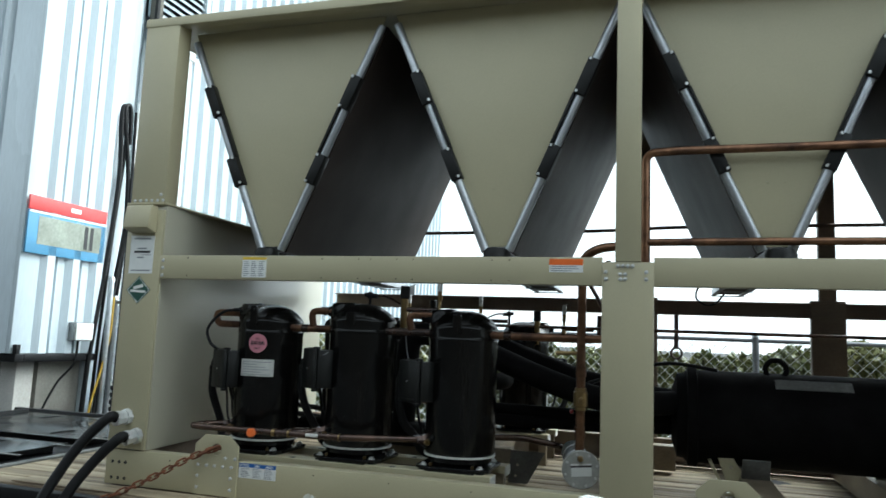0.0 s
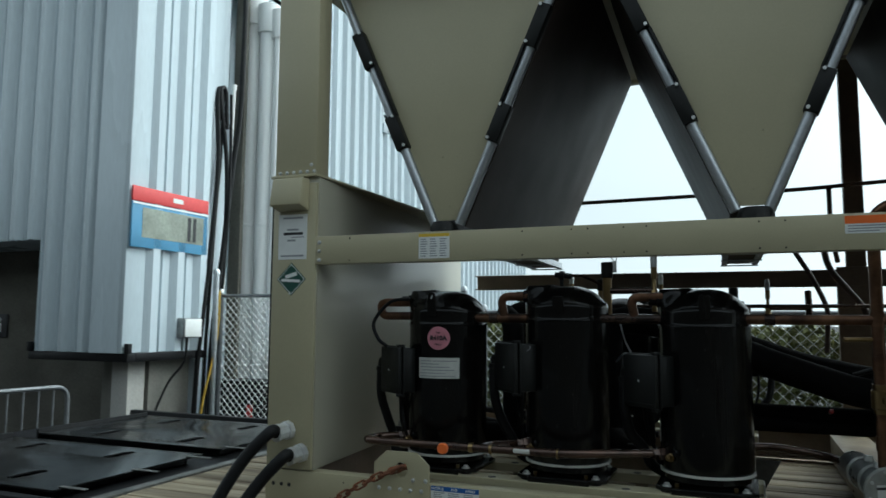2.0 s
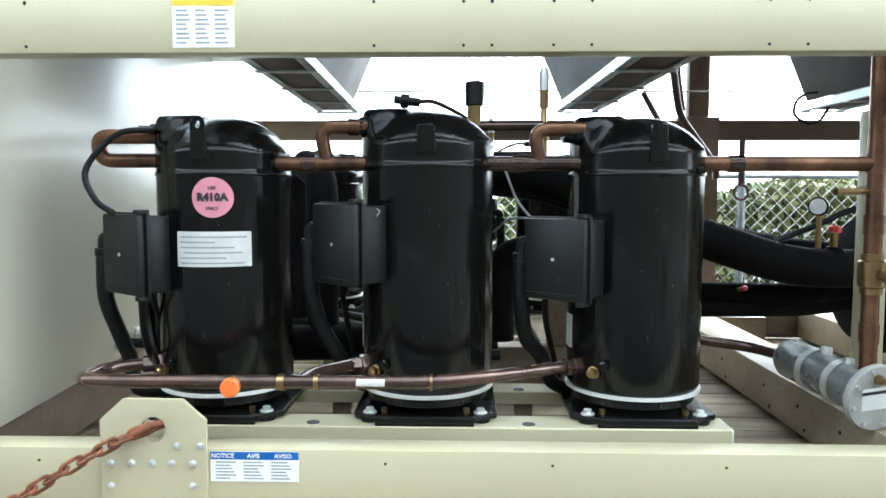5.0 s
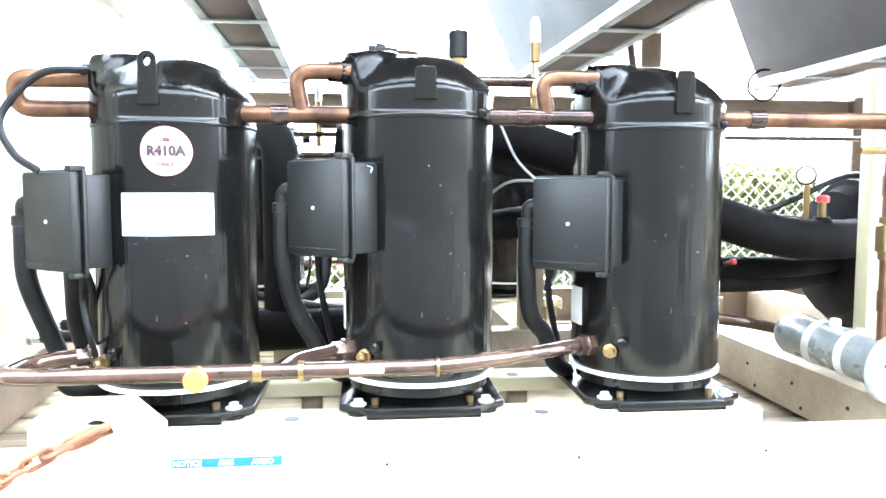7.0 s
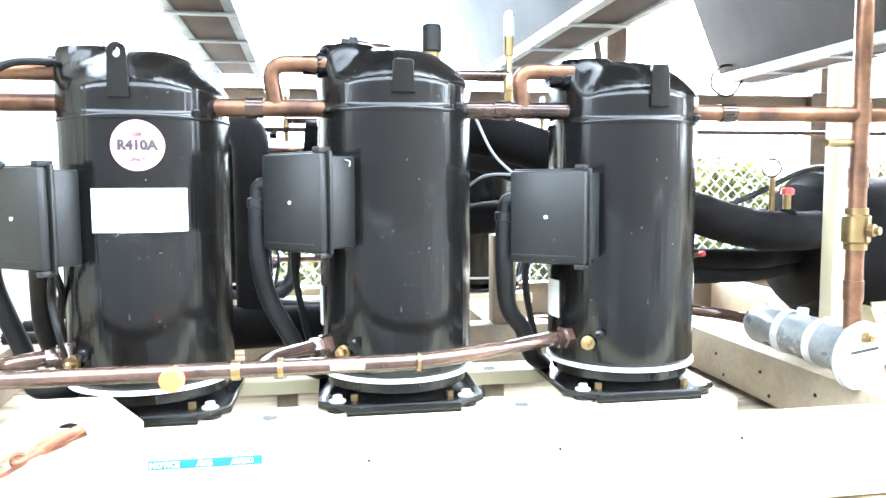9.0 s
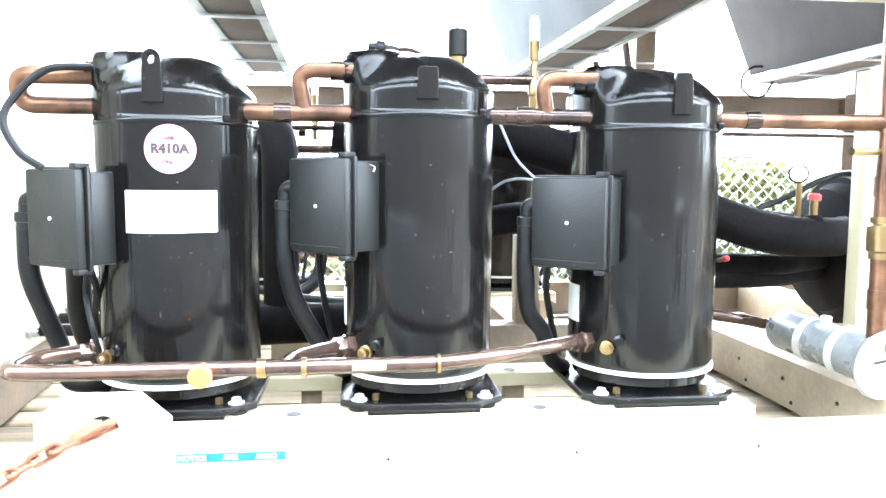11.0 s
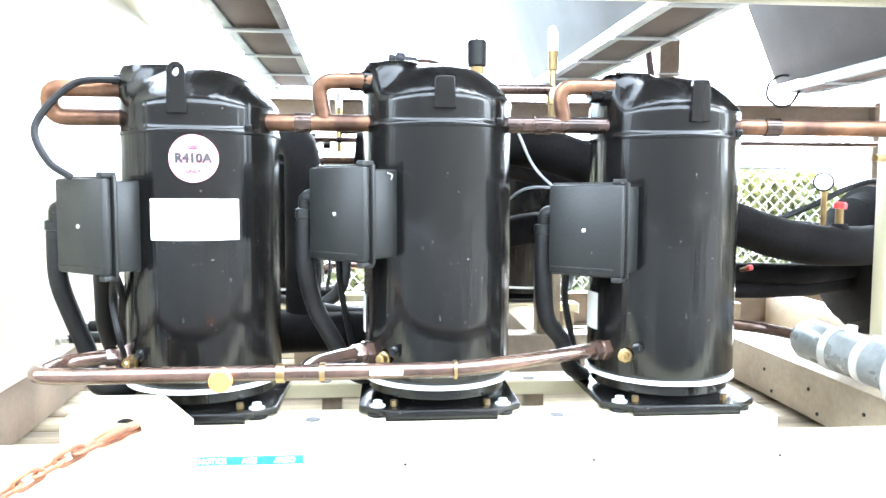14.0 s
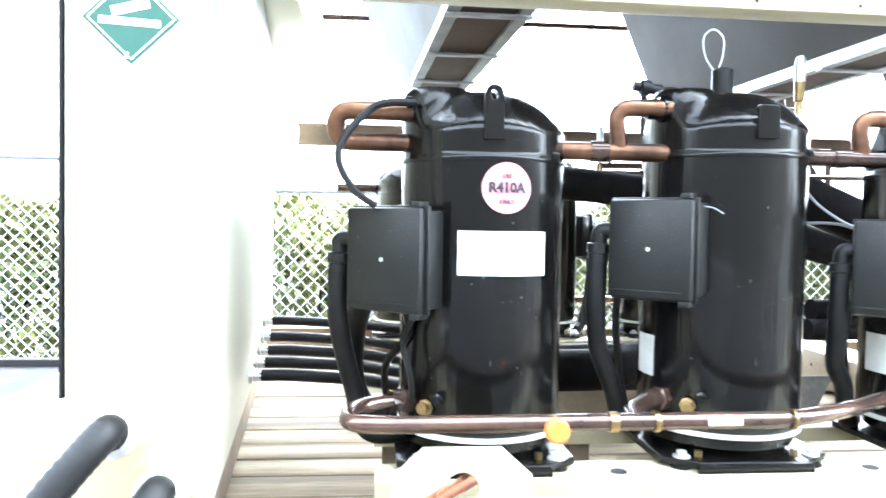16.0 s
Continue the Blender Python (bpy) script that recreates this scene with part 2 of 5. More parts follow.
def rounded(points, bend, steps=6):
    """A polyline with its corners rounded at the given bend radius."""
    pts = [Vector(p) for p in points]
    out = [pts[0]]
    for a, b, c in zip(pts, pts[1:], pts[2:]):
        u, v = (a - b), (c - b)
        d = min(bend, u.length * 0.49, v.length * 0.49)
        p, q = b + u.normalized() * d, b + v.normalized() * d
        for i in range(steps + 1):
            s = i / steps
            out.append(p * (1 - s) ** 2 + b * 2 * s * (1 - s) + q * s * s)
    out.append(pts[-1])
    return out


def spline(points, steps=8):
    """A smooth curve through points (Catmull-Rom)."""
    p = [Vector(q) for q in points]
    p = [p[0] * 2 - p[1]] + p + [p[-1] * 2 - p[-2]]
    out = []
    for a, b, c, d in zip(p, p[1:], p[2:], p[3:]):
        for i in range(steps):
            s = i / steps
            out.append(0.5 * (2 * b + (c - a) * s + (2 * a - 5 * b + 4 * c - d) * s * s + (3 * b - a - 3 * c + d) * s ** 3))
    return out + [p[-2]]


def tube(path, r, seg=12, bm=None, ridge=0.0, closed=False):
    """A round tube along a path; ridge: every other ring wider, as on ribbed hose."""
    b = bmesh.new()
    path = [Vector(p) for p in path]
    count = len(path)
    side = None
    rings = []
    for i, p in enumerate(path):
        if closed:
            d = path[(i + 1) % count] - path[i - 1]
        else:
            d = path[min(i + 1, count - 1)] - path[max(i - 1, 0)]
        d.normalize()
        if side is None:
            side = d.orthogonal().normalized()
        side = (side - d * side.dot(d)).normalized()
        other = d.cross(side)
        rr = r + (ridge if i % 2 else 0)
        rings.append([b.verts.new(p + (side * math.cos(2 * math.pi * k / seg) + other * math.sin(2 * math.pi * k / seg)) * rr) for k in range(seg)])
    pairs = list(zip(rings, rings[1:])) + ([(rings[-1], rings[0])] if closed else [])
    for a, c in pairs:
        for k in range(seg):
            b.faces.new((a[k], a[(k + 1) % seg], c[(k + 1) % seg], c[k]))
    if not closed:
        b.faces.new(rings[0][::-1])
        b.faces.new(rings[-1])
    return join(bm, b)


def sheet(outline, holes, thick, m, bevel=0.0):
    """A flat plate with holes, drawn in its own x and y, thick along its z, set by the pose m."""
    cu = bpy.data.curves.new("outline", "CURVE")
    cu.dimensions, cu.fill_mode, cu.extrude, cu.bevel_depth = "2D", "BOTH", thick / 2 - bevel, bevel
    for loop in (outline, *holes):
        s = cu.splines.new("POLY")
        s.points.add(len(loop) - 1)
        for q, (x, y) in zip(s.points, loop):
            q.co = (x, y, 0, 1)
        s.use_cyclic_u = True
    ob = bpy.data.objects.new("outline", cu)
    me = bpy.data.meshes.new_from_object(ob)
    b = bmesh.new()
    b.from_mesh(me)
    bmesh.ops.remove_doubles(b, verts=b.verts, dist=1e-5)
    b.transform(m)
    bpy.data.objects.remove(ob)
    bpy.data.curves.remove(cu)
    bpy.data.meshes.remove(me)
    return b


def ring(x, y, r, seg=20, squash=1.0):
    return [(x + r * math.cos(2 * math.pi * i / seg), y + r * squash * math.sin(2 * math.pi * i / seg)) for i in range(seg)]


def words(text, size, m, thick=0.0004, width=None, bold=0.02):
    """Text in the built-in font, centred, as a mesh."""
    cu = bpy.data.curves.new("text", "FONT")
    cu.body, cu.size, cu.extrude, cu.align_x, cu.align_y, cu.resolution_u = text, size, thick, "CENTER", "CENTER", 2
    cu.offset = size * bold
    ob = bpy.data.objects.new("text", cu)
    me = bpy.data.meshes.new_from_object(ob)
    b = bmesh.new()
    b.from_mesh(me)
    if width:
        xs = [v.co.x for v in b.verts]
        b.transform(Matrix.Diagonal((width / (max(xs) - min(xs)), 1, 1, 1)))
    b.transform(m)
    bpy.data.objects.remove(ob)
    bpy.data.curves.remove(cu)
    bpy.data.meshes.remove(me)
    return b


def front(x, y, z):
    """Pose of a sign that faces the path (towards -y), its x to the right and its y up."""
    return pose(x, y, z, 90, 0, 0)


# ---- ground, road trailer, fence, hedge ----
GROUND, DECK = 0.12, 0.955
b = bmesh.new()
bmesh.ops.create_grid(b, x_segments=8, y_segments=8, size=400, matrix=Matrix.Translation((0, 0, GROUND)))
tagged(part("ground", b, ASPHALT, flat=True), "dark grey asphalt yard reaching the horizon", "ground", kind="structure")

# Unseen wall, added to cut front light and darken the shells' reflections.
tagged(part("wall_behind", box(-30, 30, -1.7, -1.4, GROUND, 4.3), DARKWALL), "unseen dark wall added to block light and darken reflections", "wall", kind="structure")

trailer = thing("trailer", (-1, 4.5, GROUND), "black steel flatbed trailer with a weathered plank deck", "trailer")
part("side_rail", box(-6.0, 4.2, 3.14, 3.20, 0.72, 0.945, 0.008), DARKSTEEL, trailer, "black painted side rail")
part("side_rail", box(-6.0, 4.2, 5.80, 5.86, 0.72, 0.945, 0.008), DARKSTEEL, trailer)
part("rub_rail", box(-3.55, 4.2, 3.06, 3.085, 0.84, 0.90, 0.006), DARKSTEEL, trailer, "black steel rub rail")
for i in range(9):
    x = -3.4 + i * 0.9
    part("stake_pocket", box(x, x + 0.09, 3.085, 3.14, 0.80, 0.94, 0.004), DARKSTEEL, trailer)
for y in (3.75, 5.2):
    part("main_beam", box(-5.9, 4.1, y, y + 0.14, 0.45, 0.90, 0.01), DARKSTEEL, trailer)
for i in range(12):
    x = -5.6 + i * 0.82
    part("cross_member", box(x, x + 0.08, 3.16, 5.80, 0.80, 0.90, 0.005), DARKSTEEL, trailer)
part("deck_end_strip", box(-3.60, -3.54, 3.205, 5.79, 0.90, 0.962, 0.004), DARKGREY, trailer, "scuffed steel strip at the end of the planks")
for i, x in enumerate((-5.2, -4.75, -3.95, -3.5, -2.7)):
    part("reflective_tape", box(x, x + 0.22, 3.054, 3.059, 0.845, 0.895), (REDINK, WHITE)[i % 2], trailer, ("red reflective tape", "white reflective tape")[i % 2])
for x in (0.6, 1.9):
    for y in (3.45, 5.3):
        wheel = part("wheel", lathe([(0.0, -0.12), (0.26, -0.12), (0.28, -0.1), (0.28, 0.1), (0.26, 0.12), (0.0, 0.12)], (x, y, GROUND + 0.42), (0, 1, 0), 28), GALV, trailer, "steel rim")
        part("tyre", lathe([(0.27, -0.13), (0.37, -0.14), (0.41, -0.11), (0.42, 0), (0.41, 0.11), (0.37, 0.14), (0.27, 0.13)], (x, y, GROUND + 0.42), (0, 1, 0), 36), RUBBER, wheel, "black rubber tyre")
y = 3.205
while y < 5.74:
    w = 0.135 + 0.02 * random.random()
    part("plank", box(-3.535, 4.15, y, min(y + w - 0.010, 5.785), 0.905, DECK - 0.004 * random.random(), 0.004), WOOD, trailer)
    y += w
part("edge_plank", box(-3.2, -2.03, 3.215, 3.352, DECK, DECK + 0.007, 0.003), WOOD, trailer, "pale plank along the deck edge")


def slotted_plate(x0, x1, y0, y1):
    """A black steel cover with four long slots on a low base, a lip along its far end."""
    p = thing("cover_plate", ((x0 + x1) / 2, (y0 + y1) / 2, 0.912), "worn black slotted steel cover plate on the trailer", "plate", "cover plates on the trailer")
    cx, cy, w, h = (x0 + x1) / 2, (y0 + y1) / 2, (x1 - x0) / 2, (y1 - y0) / 2
    slot = [(0.042 * math.cos(a) , 0.042 * math.sin(a) + (0.065 if math.sin(a) > 0 else -0.065)) for a in [(i + 0.5) * math.pi / 8 for i in range(16)]]
    holes = [[(sx * 0.37 + u, sy * 0.30 + v) for u, v in slot] for sx in (-1, 1) for sy in (-1, 1)]
    part("plate_top", sheet([(-w, -h), (w, -h), (w, h), (-w, h)], holes, 0.010, pose(cx, cy, DECK + 0.003), 0.002), PLATE, p)
    for a in ((x0 + 0.06, x1 - 0.06, y0 + 0.05, y0 + 0.07), (x0 + 0.06, x1 - 0.06, y1 - 0.07, y1 - 0.05), (x0 + 0.06, x0 + 0.08, y0 + 0.07, y1 - 0.07), (x1 - 0.08, x1 - 0.06, y0 + 0.07, y1 - 0.07)):
        part("base_wall", box(*a, 0.912, DECK - 0.002, 0.002), DARKSTEEL, p)
    part("end_lip", box(x0 - 0.022, x0 - 0.002, y0, y1, 0.912, DECK + 0.035, 0.003), DARKSTEEL, p, "black upturned lip")
    for y in (y0 + 0.06, cy, y1 - 0.1):
        part("hold_down_tab", box(x1 - 0.02, x1 + 0.15, y - 0.014, y + 0.014, DECK + 0.009, DECK + 0.014, 0.002), DARKGREY, p, "worn grey steel tab")


part("bed_sheet", box(-5.95, -3.605, 3.205, 5.795, 0.902, 0.911), DARKSTEEL, trailer, "black sheet under the covers")
slotted_plate(-5.47, -3.87, 3.24, 4.26)
slotted_plate(-5.47, -3.87, 4.45, 5.47)


def barrier(p0, p1, h, metal):
    """A crowd barrier of galvanised tube, 1.1 m high."""
    p0, p1 = Vector((*p0, GROUND)), Vector((*p1, GROUND))
    d = (p1 - p0).normalized()
    up = Vector((0, 0, 1))
    n = d.cross(up)
    t = thing("crowd_barrier", (p0 + p1) / 2, "galvanised steel crowd control barrier with upright bars", "barrier", "crowd barriers")
    ends = [p0 + up * 0.16, p0 + up * h, p1 + up * h, p1 + up * 0.16]
    part("outer_tube", tube(rounded(ends + [p0 + up * 0.161], 0.12), 0.019, 10), metal, t)
    part("lower_tube", tube([p0 + up * 0.2, p1 + up * 0.2], 0.013, 8), metal, t)
    count = int((p1 - p0).length / 0.12)
    bar = None
    for i in range(1, count):
        q = p0 + (p1 - p0) * i / count
        if bar is None:
            bar = part("bar", rod(q + up * 0.2, q + up * (h - 0.005), 0.0075, 6), metal, t)
            first = q
        else:
            piece("bar", bar.data, Vector(t.location) + (q - first), t)
    for e in (p0 + d * 0.3, p1 - d * 0.3):
        part("foot", tube(rounded([e + n * 0.28, e + n * 0.26 + up * 0.05, e + up * 0.16, e - n * 0.26 + up * 0.05, e - n * 0.28], 0.05), 0.016, 8), metal, t)


barrier((-6.30, 3.2), (-6.08, 5.2), 1.08, SHADEGALV)
barrier((-3.85, 2.52), (-1.80, 1.97), 1.035, GALV)

sb = thing("sign_board", (0.13, 2.28, GROUND), "blue sign board with white lettering bars in a white frame", "sign")
part("panel", box(-0.25, 0.51, 2.268, 2.292, 0.62, 1.330, 0.002), SIGNBLUE, sb, "blue panel")
for a in ((-0.269, 0.53, 1.331, 1.350), (-0.269, 0.53, 0.60, 0.619), (-0.269, -0.251, 0.619, 1.331), (0.511, 0.53, 0.619, 1.331)):
    part("sign_frame", box(a[0], a[1], 2.258, 2.305, a[2], a[3], 0.003), WHITE, sb, "white frame")
part("lettering", words("How", 0.088, front(-0.118, 2.266, 1.288), 0.0008, 0.185, 0.03), WHITE, sb, "white bold lettering")
for i, (x0, x1, z0, z1) in enumerate(((0.02, 0.30, 1.252, 1.318), (-0.215, 0.40, 1.125, 1.175), (-0.215, 0.25, 1.045, 1.095), (-0.215, 0.36, 0.965, 1.015))):
    part("lettering_bar", box(x0, x1, 2.2645, 2.2675, z0, z1), WHITE, sb, "white lettering bar")
# Unseen dark sheet, added to stop the blue panel reflecting in the shells.
part("back_sheet", box(-0.25, 0.51, 2.294, 2.30, 0.62, 1.330, 0.001), DARKSTEEL, sb, "unseen dark back sheet added against blue reflections")
for x in (-0.20, 0.44):
    part("leg", box(x, x + 0.03, 2.27, 2.30, GROUND + 0.02, 0.60, 0.003), GALV, sb)
    part("foot", box(x - 0.02, x + 0.05, 2.08, 2.49, GROUND, GROUND + 0.019, 0.003), GALV, sb)
sb.matrix_basis = Matrix.Translation((-0.27, 2.263, GROUND)) @ Matrix.Rotation(radians(-24), 4, "Z") @ Matrix.Translation((0.40, 0.017, 0))


def chain_fence(x0, x1, y, top, bottom, step, wire, spans):
    """Chain-link fence along x: posts, rail and woven wire as two families of diagonals."""
    f = thing("chain_link_fence", ((x0 + x1) / 2, y, GROUND), "galvanised chain-link fence with a top rail", "fence", "chain-link fences")
    m = bmesh.new()
    h = top - bottom
    for k in range(int((x1 - x0 + h) / step)):
        s = x0 - h + k * step
        for sign in (1, -1):
            a, c = (s, s + h) if sign > 0 else (s + h, s)
            z0, z1 = bottom, top
            if a < x0:
                z0, a = bottom + (x0 - a), x0
            if a > x1:
                z0, a = bottom + (a - x1), x1
            if c > x1:
                z1, c = top - (c - x1), x1
            if c < x0:
                z1, c = top - (x0 - c), x0
            if z1 - z0 > 0.02:
                tube([(a, y + 0.002 * sign, z0), (c, y + 0.002 * sign, z1)], wire, 4, m)
    o = part("mesh_wire", m, WIRE, f, "woven diamond wire mesh")
    o["kind"] = "stuff"
    part("top_rail", tube([(x0, y - 0.025, top), (x1, y - 0.025, top)], 0.019, 10), SHADEGALV, f)
    for i in range(spans + 1):
        x = x0 + (x1 - x0) * i / spans
        p = part("post", rod((x, y - 0.03, GROUND), (x, y - 0.03, top + 0.04), 0.03, 12), SHADEGALV, f)
        part("post_cap", lathe([(0.034, 0), (0.034, 0.02), (0.02, 0.045), (0, 0.05)], (x, y - 0.03, top + 0.03), (0, 0, 1), 12), GALV, p)


chain_fence(-6.15, -3.3, 7.2, 2.02, 0.16, 0.08, 0.004, 1)
chain_fence(-3.2, 10.5, 7.5, 1.85, 0.16, 0.098, 0.0034, 7)


def hedge(x0, x1, y0, y1, top, count):
    rng = np.random.RandomState(4)
    b = bmesh.new()
    for _ in range(count):
        x, y = rng.uniform(x0, x1), rng.uniform(y0, y1)
        lim = top * (0.86 + 0.14 * noise.noise((x * 1.3, y, 0.3)) + 0.06 * noise.noise((x * 5, y, 2.0)))
        z = lim * (1 - rng.uniform(0, 1) ** 2 * 0.97)
        s = rng.uniform(0.03, 0.062)
        m = Matrix.Translation((x, y, z)) @ Euler(rng.uniform(-1.4, 1.4, 3)).to_matrix().to_4x4()
        v = [b.verts.new(m @ Vector(q)) for q in ((-s, 0, 0), (0, -s * 0.55, 0.01), (s, 0, 0), (0, s * 0.55, 0.01))]
        b.faces.new(v)
    h = thing("hedge", ((x0 + x1) / 2, (y0 + y1) / 2, GROUND), "dense green hedge behind the fence", "hedge")
    o = part("foliage", b, LEAF, h)
    o["kind"] = "stuff"
    for i in range(int((x1 - x0) / 0.8)):
        x = x0 + 0.4 + i * 0.8
        part("stem", rod((x, (y0 + y1) / 2, GROUND), (x + 0.1, (y0 + y1) / 2, top * 0.75), 0.03, 7, None, 0.012), BROWN, h)


hedge(-5.55, 11, 8.0, 8.9, 1.96, 79000)

# ---- building: ribbed metal siding over a recessed concrete ground floor ----
TRAPEZE = ((0.0, 0.0), (0.02, -0.034), (0.075, -0.034), (0.095, 0.0), (0.38, 0.0), (0.54, 0.06), (0.82, 0.06), (0.98, 0.0))
ROLLED = ((0.0, 0.0), (0.06, -0.006), (0.13, 0.004), (0.17, 0.026), (0.21, 0.026), (0.25, 0.004), (0.32, -0.010), (0.38, 0.0), (0.45, 0.030), (0.54, 0.064), (0.62, 0.076), (0.72, 0.078), (0.82, 0.070), (0.90, 0.036), (0.96, 0.008))


def ribbed(path0, path1, z0, z1, out, rib, section, holes=()):
    """Ribbed siding between two plan points, ribs standing out; rectangular holes as (s0, s1, z0, z1) along it."""
    a, c = Vector((*path0, 0)), Vector((*path1, 0))
    d, n = (c - a).normalized(), Vector((*out, 0))
    length = (c - a).length
    prof, s = [], 0.0
    while s < length:
        for u, o in section:
            ds = u * rib
            if s + ds < length:
                prof.append((s + ds, o))
        s += rib
    prof.append((length, 0.0))
    for h in holes:
        prof += [(h[0], 0.0), (h[1], 0.0)]
    prof = sorted(set(prof))
    zs = sorted({z0, z1, *[h[2] for h in holes], *[h[3] for h in holes]})
    b = bmesh.new()
    grid = [[b.verts.new(a + d * s + n * o + Vector((0, 0, z))) for z in zs] for s, o in prof]
    for i in range(len(prof) - 1):
        for j in range(len(zs) - 1):
            sm, zm = (prof[i][0] + prof[i + 1][0]) / 2, (zs[j] + zs[j + 1]) / 2
            if not any(h[0] < sm < h[1] and h[2] < zm < h[3] for h in holes):
                b.faces.new((grid[i][j], grid[i + 1][j], grid[i + 1][j + 1], grid[i][j + 1]))
    r = bmesh.ops.extrude_face_region(b, geom=b.faces[:])
    bmesh.ops.translate(b, verts=[v for v in r["geom"] if isinstance(v, bmesh.types.BMVert)], vec=-n * 0.06)
    return b


BX, BY, TOPZ = -6.26, 5.99, 9.0
tagged(part("wall_south", ribbed((-14, BY), (BX, BY), 1.44, TOPZ, (0, -1), 0.26, ROLLED, holes=((0, 6.50, 1.44, 2.565),)), SIDING), "grey-white ribbed metal siding over a recessed entrance", "wall", kind="structure")
tagged(part("wall_east", ribbed((BX, BY + 0.03), (BX, 7.03), 1.44, TOPZ, (1, 0), 0.34, TRAPEZE), SIDING), "pale ribbed metal siding, end face beside the sign", "wall", kind="structure")
tagged(part("trim", box(BX - 0.05, BX + 0.012, BY - 0.084, BY + 0.16, 1.44, TOPZ, 0.004, box(BX - 0.40, BX - 0.05, BY - 0.084, BY - 0.079, 1.44, TOPZ)), SIDING), "folded metal corner trim", "trim", kind="structure")
tagged(part("wall_flashing", box(BX - 0.075, BX - 0.06, 7.031, 7.37, 1.44, TOPZ), SIDING), "flat grey metal flashing beside the end face", "wall", kind="structure")
tagged(part("wall_return", box(-7.0, BX - 0.06, 6.98, 7.03, 0.0, TOPZ), SIDING), "grey metal return of the end face", "wall", kind="structure")
b = box(-7.52, BX + 0.05, BY - 0.05, BY + 0.06, 1.355, 1.435, 0.01)
box(BX - 0.06, BX + 0.05, BY + 0.06, 7.03, 1.355, 1.435, 0.01, b)
tagged(part("baseboard", b, DARKSTEEL), "black gutter edge under the siding", "trim", kind="structure")
for x in (-7.52, BX - 0.07, BX + 0.03):
    tagged(part("bracket", box(x, x + 0.05, BY - 0.07, BY - 0.02, 1.435, 1.53, 0.004), DARKSTEEL), "black steel bracket on the gutter edge", "bracket", kind="structure")
tagged(part("soffit", box(-14, -7.50, BY + 0.06, 7.6, 2.575, 2.65), SIDING), "underside over the entrance", "ceiling", kind="structure")
# Back wall of the entrance: the deep recess's shade is in its colour.
tagged(part("wall_recess", box(-14, -7.0, 6.92, 7.15, 0.0, 2.575, 0.0), SHADECONCRETE), "stained concrete wall with blue doors, recess shade in its colour", "wall", kind="structure")
tagged(part("wall_recess_end", box(-7.0, BX - 0.12, 6.4, 6.97, 0.0, 1.43, 0.0), CONCRETE), "stained concrete base wall", "wall", kind="structure")
tagged(part("soffit_low", box(-7.48, BX - 0.07, BY + 0.07, 6.97, 1.39, 1.43), SIDING), "underside of the siding box", "ceiling", kind="structure")
tagged(part("column", box(-6.58, -6.37, 6.12, 6.34, 0.0, 1.39, 0.01), material("pale_concrete", (0.42, 0.41, 0.38), 0.8, 0, 0.2, 2, 50, 0.2)), "pale concrete column under the siding", "column", kind="structure")
for i, (x0, x1) in enumerate(((-10.87, -9.50), (-12.9, -11.58))):
    d = thing("door_%d" % (i + 1), ((x0 + x1) / 2, 6.9, GROUND), "dark blue painted steel door in a concrete wall", "door", kind="structure")
    part("door_leaf", box(x0 + 0.06, x1 - 0.06, 6.875, 6.915, GROUND + 0.01, 2.21, 0.004), DOORBLUE, d)
    for a in ((x0, x0 + 0.06, GROUND, 2.27), (x1 - 0.06, x1, GROUND, 2.27), (x0 + 0.06, x1 - 0.06, 2.21, 2.27)):
        part("door_frame", box(a[0], a[1], 6.86, 6.918, a[2], a[3], 0.004), DOORBLUE, d)
    part("door_closer", box((x0 + x1) / 2 - 0.22, (x0 + x1) / 2 + 0.2, 6.83, 6.87, 2.12, 2.17, 0.006), GALV, d, "metal door closer")
    part("door_handle", tube(rounded([(x1 - 0.14, 6.875, 1.12), (x1 - 0.14, 6.82, 1.12), (x1 - 0.26, 6.82, 1.12)], 0.02), 0.01, 8), GALV, d, "metal lever handle")
s = thing("restroom_sign", (-9.25, 6.91, 1.53), "small dark sign plate with a pale symbol", "sign")
part("plate", box(-9.38, -9.12, 6.895, 6.915, 1.53, 1.81, 0.004), BLACKINK, s)
part("symbol", box(-9.28, -9.22, 6.888, 6.894, 1.59, 1.70), WHITE, s)
part("symbol", lathe([(0, 0), (0.025, 0), (0.025, 0.006), (0, 0.006)], (-9.25, 6.894, 1.74), (0, -1, 0), 14), WHITE, s)
tagged(part("wall_far", ribbed((-6.8, 7.04), (-6.8, 21.5), 0.0, TOPZ, (1, 0), 0.30, TRAPEZE, holes=((5.08, 6.18, 5.38, 6.8),)), SIDING), "pale ribbed metal siding of the taller rear wall", "wall", kind="structure")
lv = thing("louvre", (-6.8, 12.62, 5.35), "white metal wall louvre with slanted blades", "louvre")
for a in ((12.06, 12.15, 5.30, 6.86), (13.19, 13.28, 5.30, 6.86), (12.15, 13.19, 5.14, 5.39), (12.15, 13.19, 6.77, 6.86)):
    part("louvre_frame", box(-6.82, -6.74, a[0], a[1], a[2], a[3], 0.004), SIDING, lv)
part("louvre_back", box(-6.87, -6.86, 12.08, 13.26, 5.32, 6.84), DARKSTEEL, lv)
first = part("blade", box(-6.85, -6.75, 12.152, 13.188, 5.42, 5.426, m=Matrix.Translation((-6.8, 0, 5.42)) @ Matrix.Rotation(radians(55), 4, "Y") @ Matrix.Translation((6.8, 0, -5.42))), SIDING, lv)
for i in range(1, 14):
    piece("blade", first.data, Vector(lv.location) + Vector((0, 0, i * 0.1)), lv)
copy_thing(lv, Matrix.Translation((-6.68, 8.45, 5.92)))
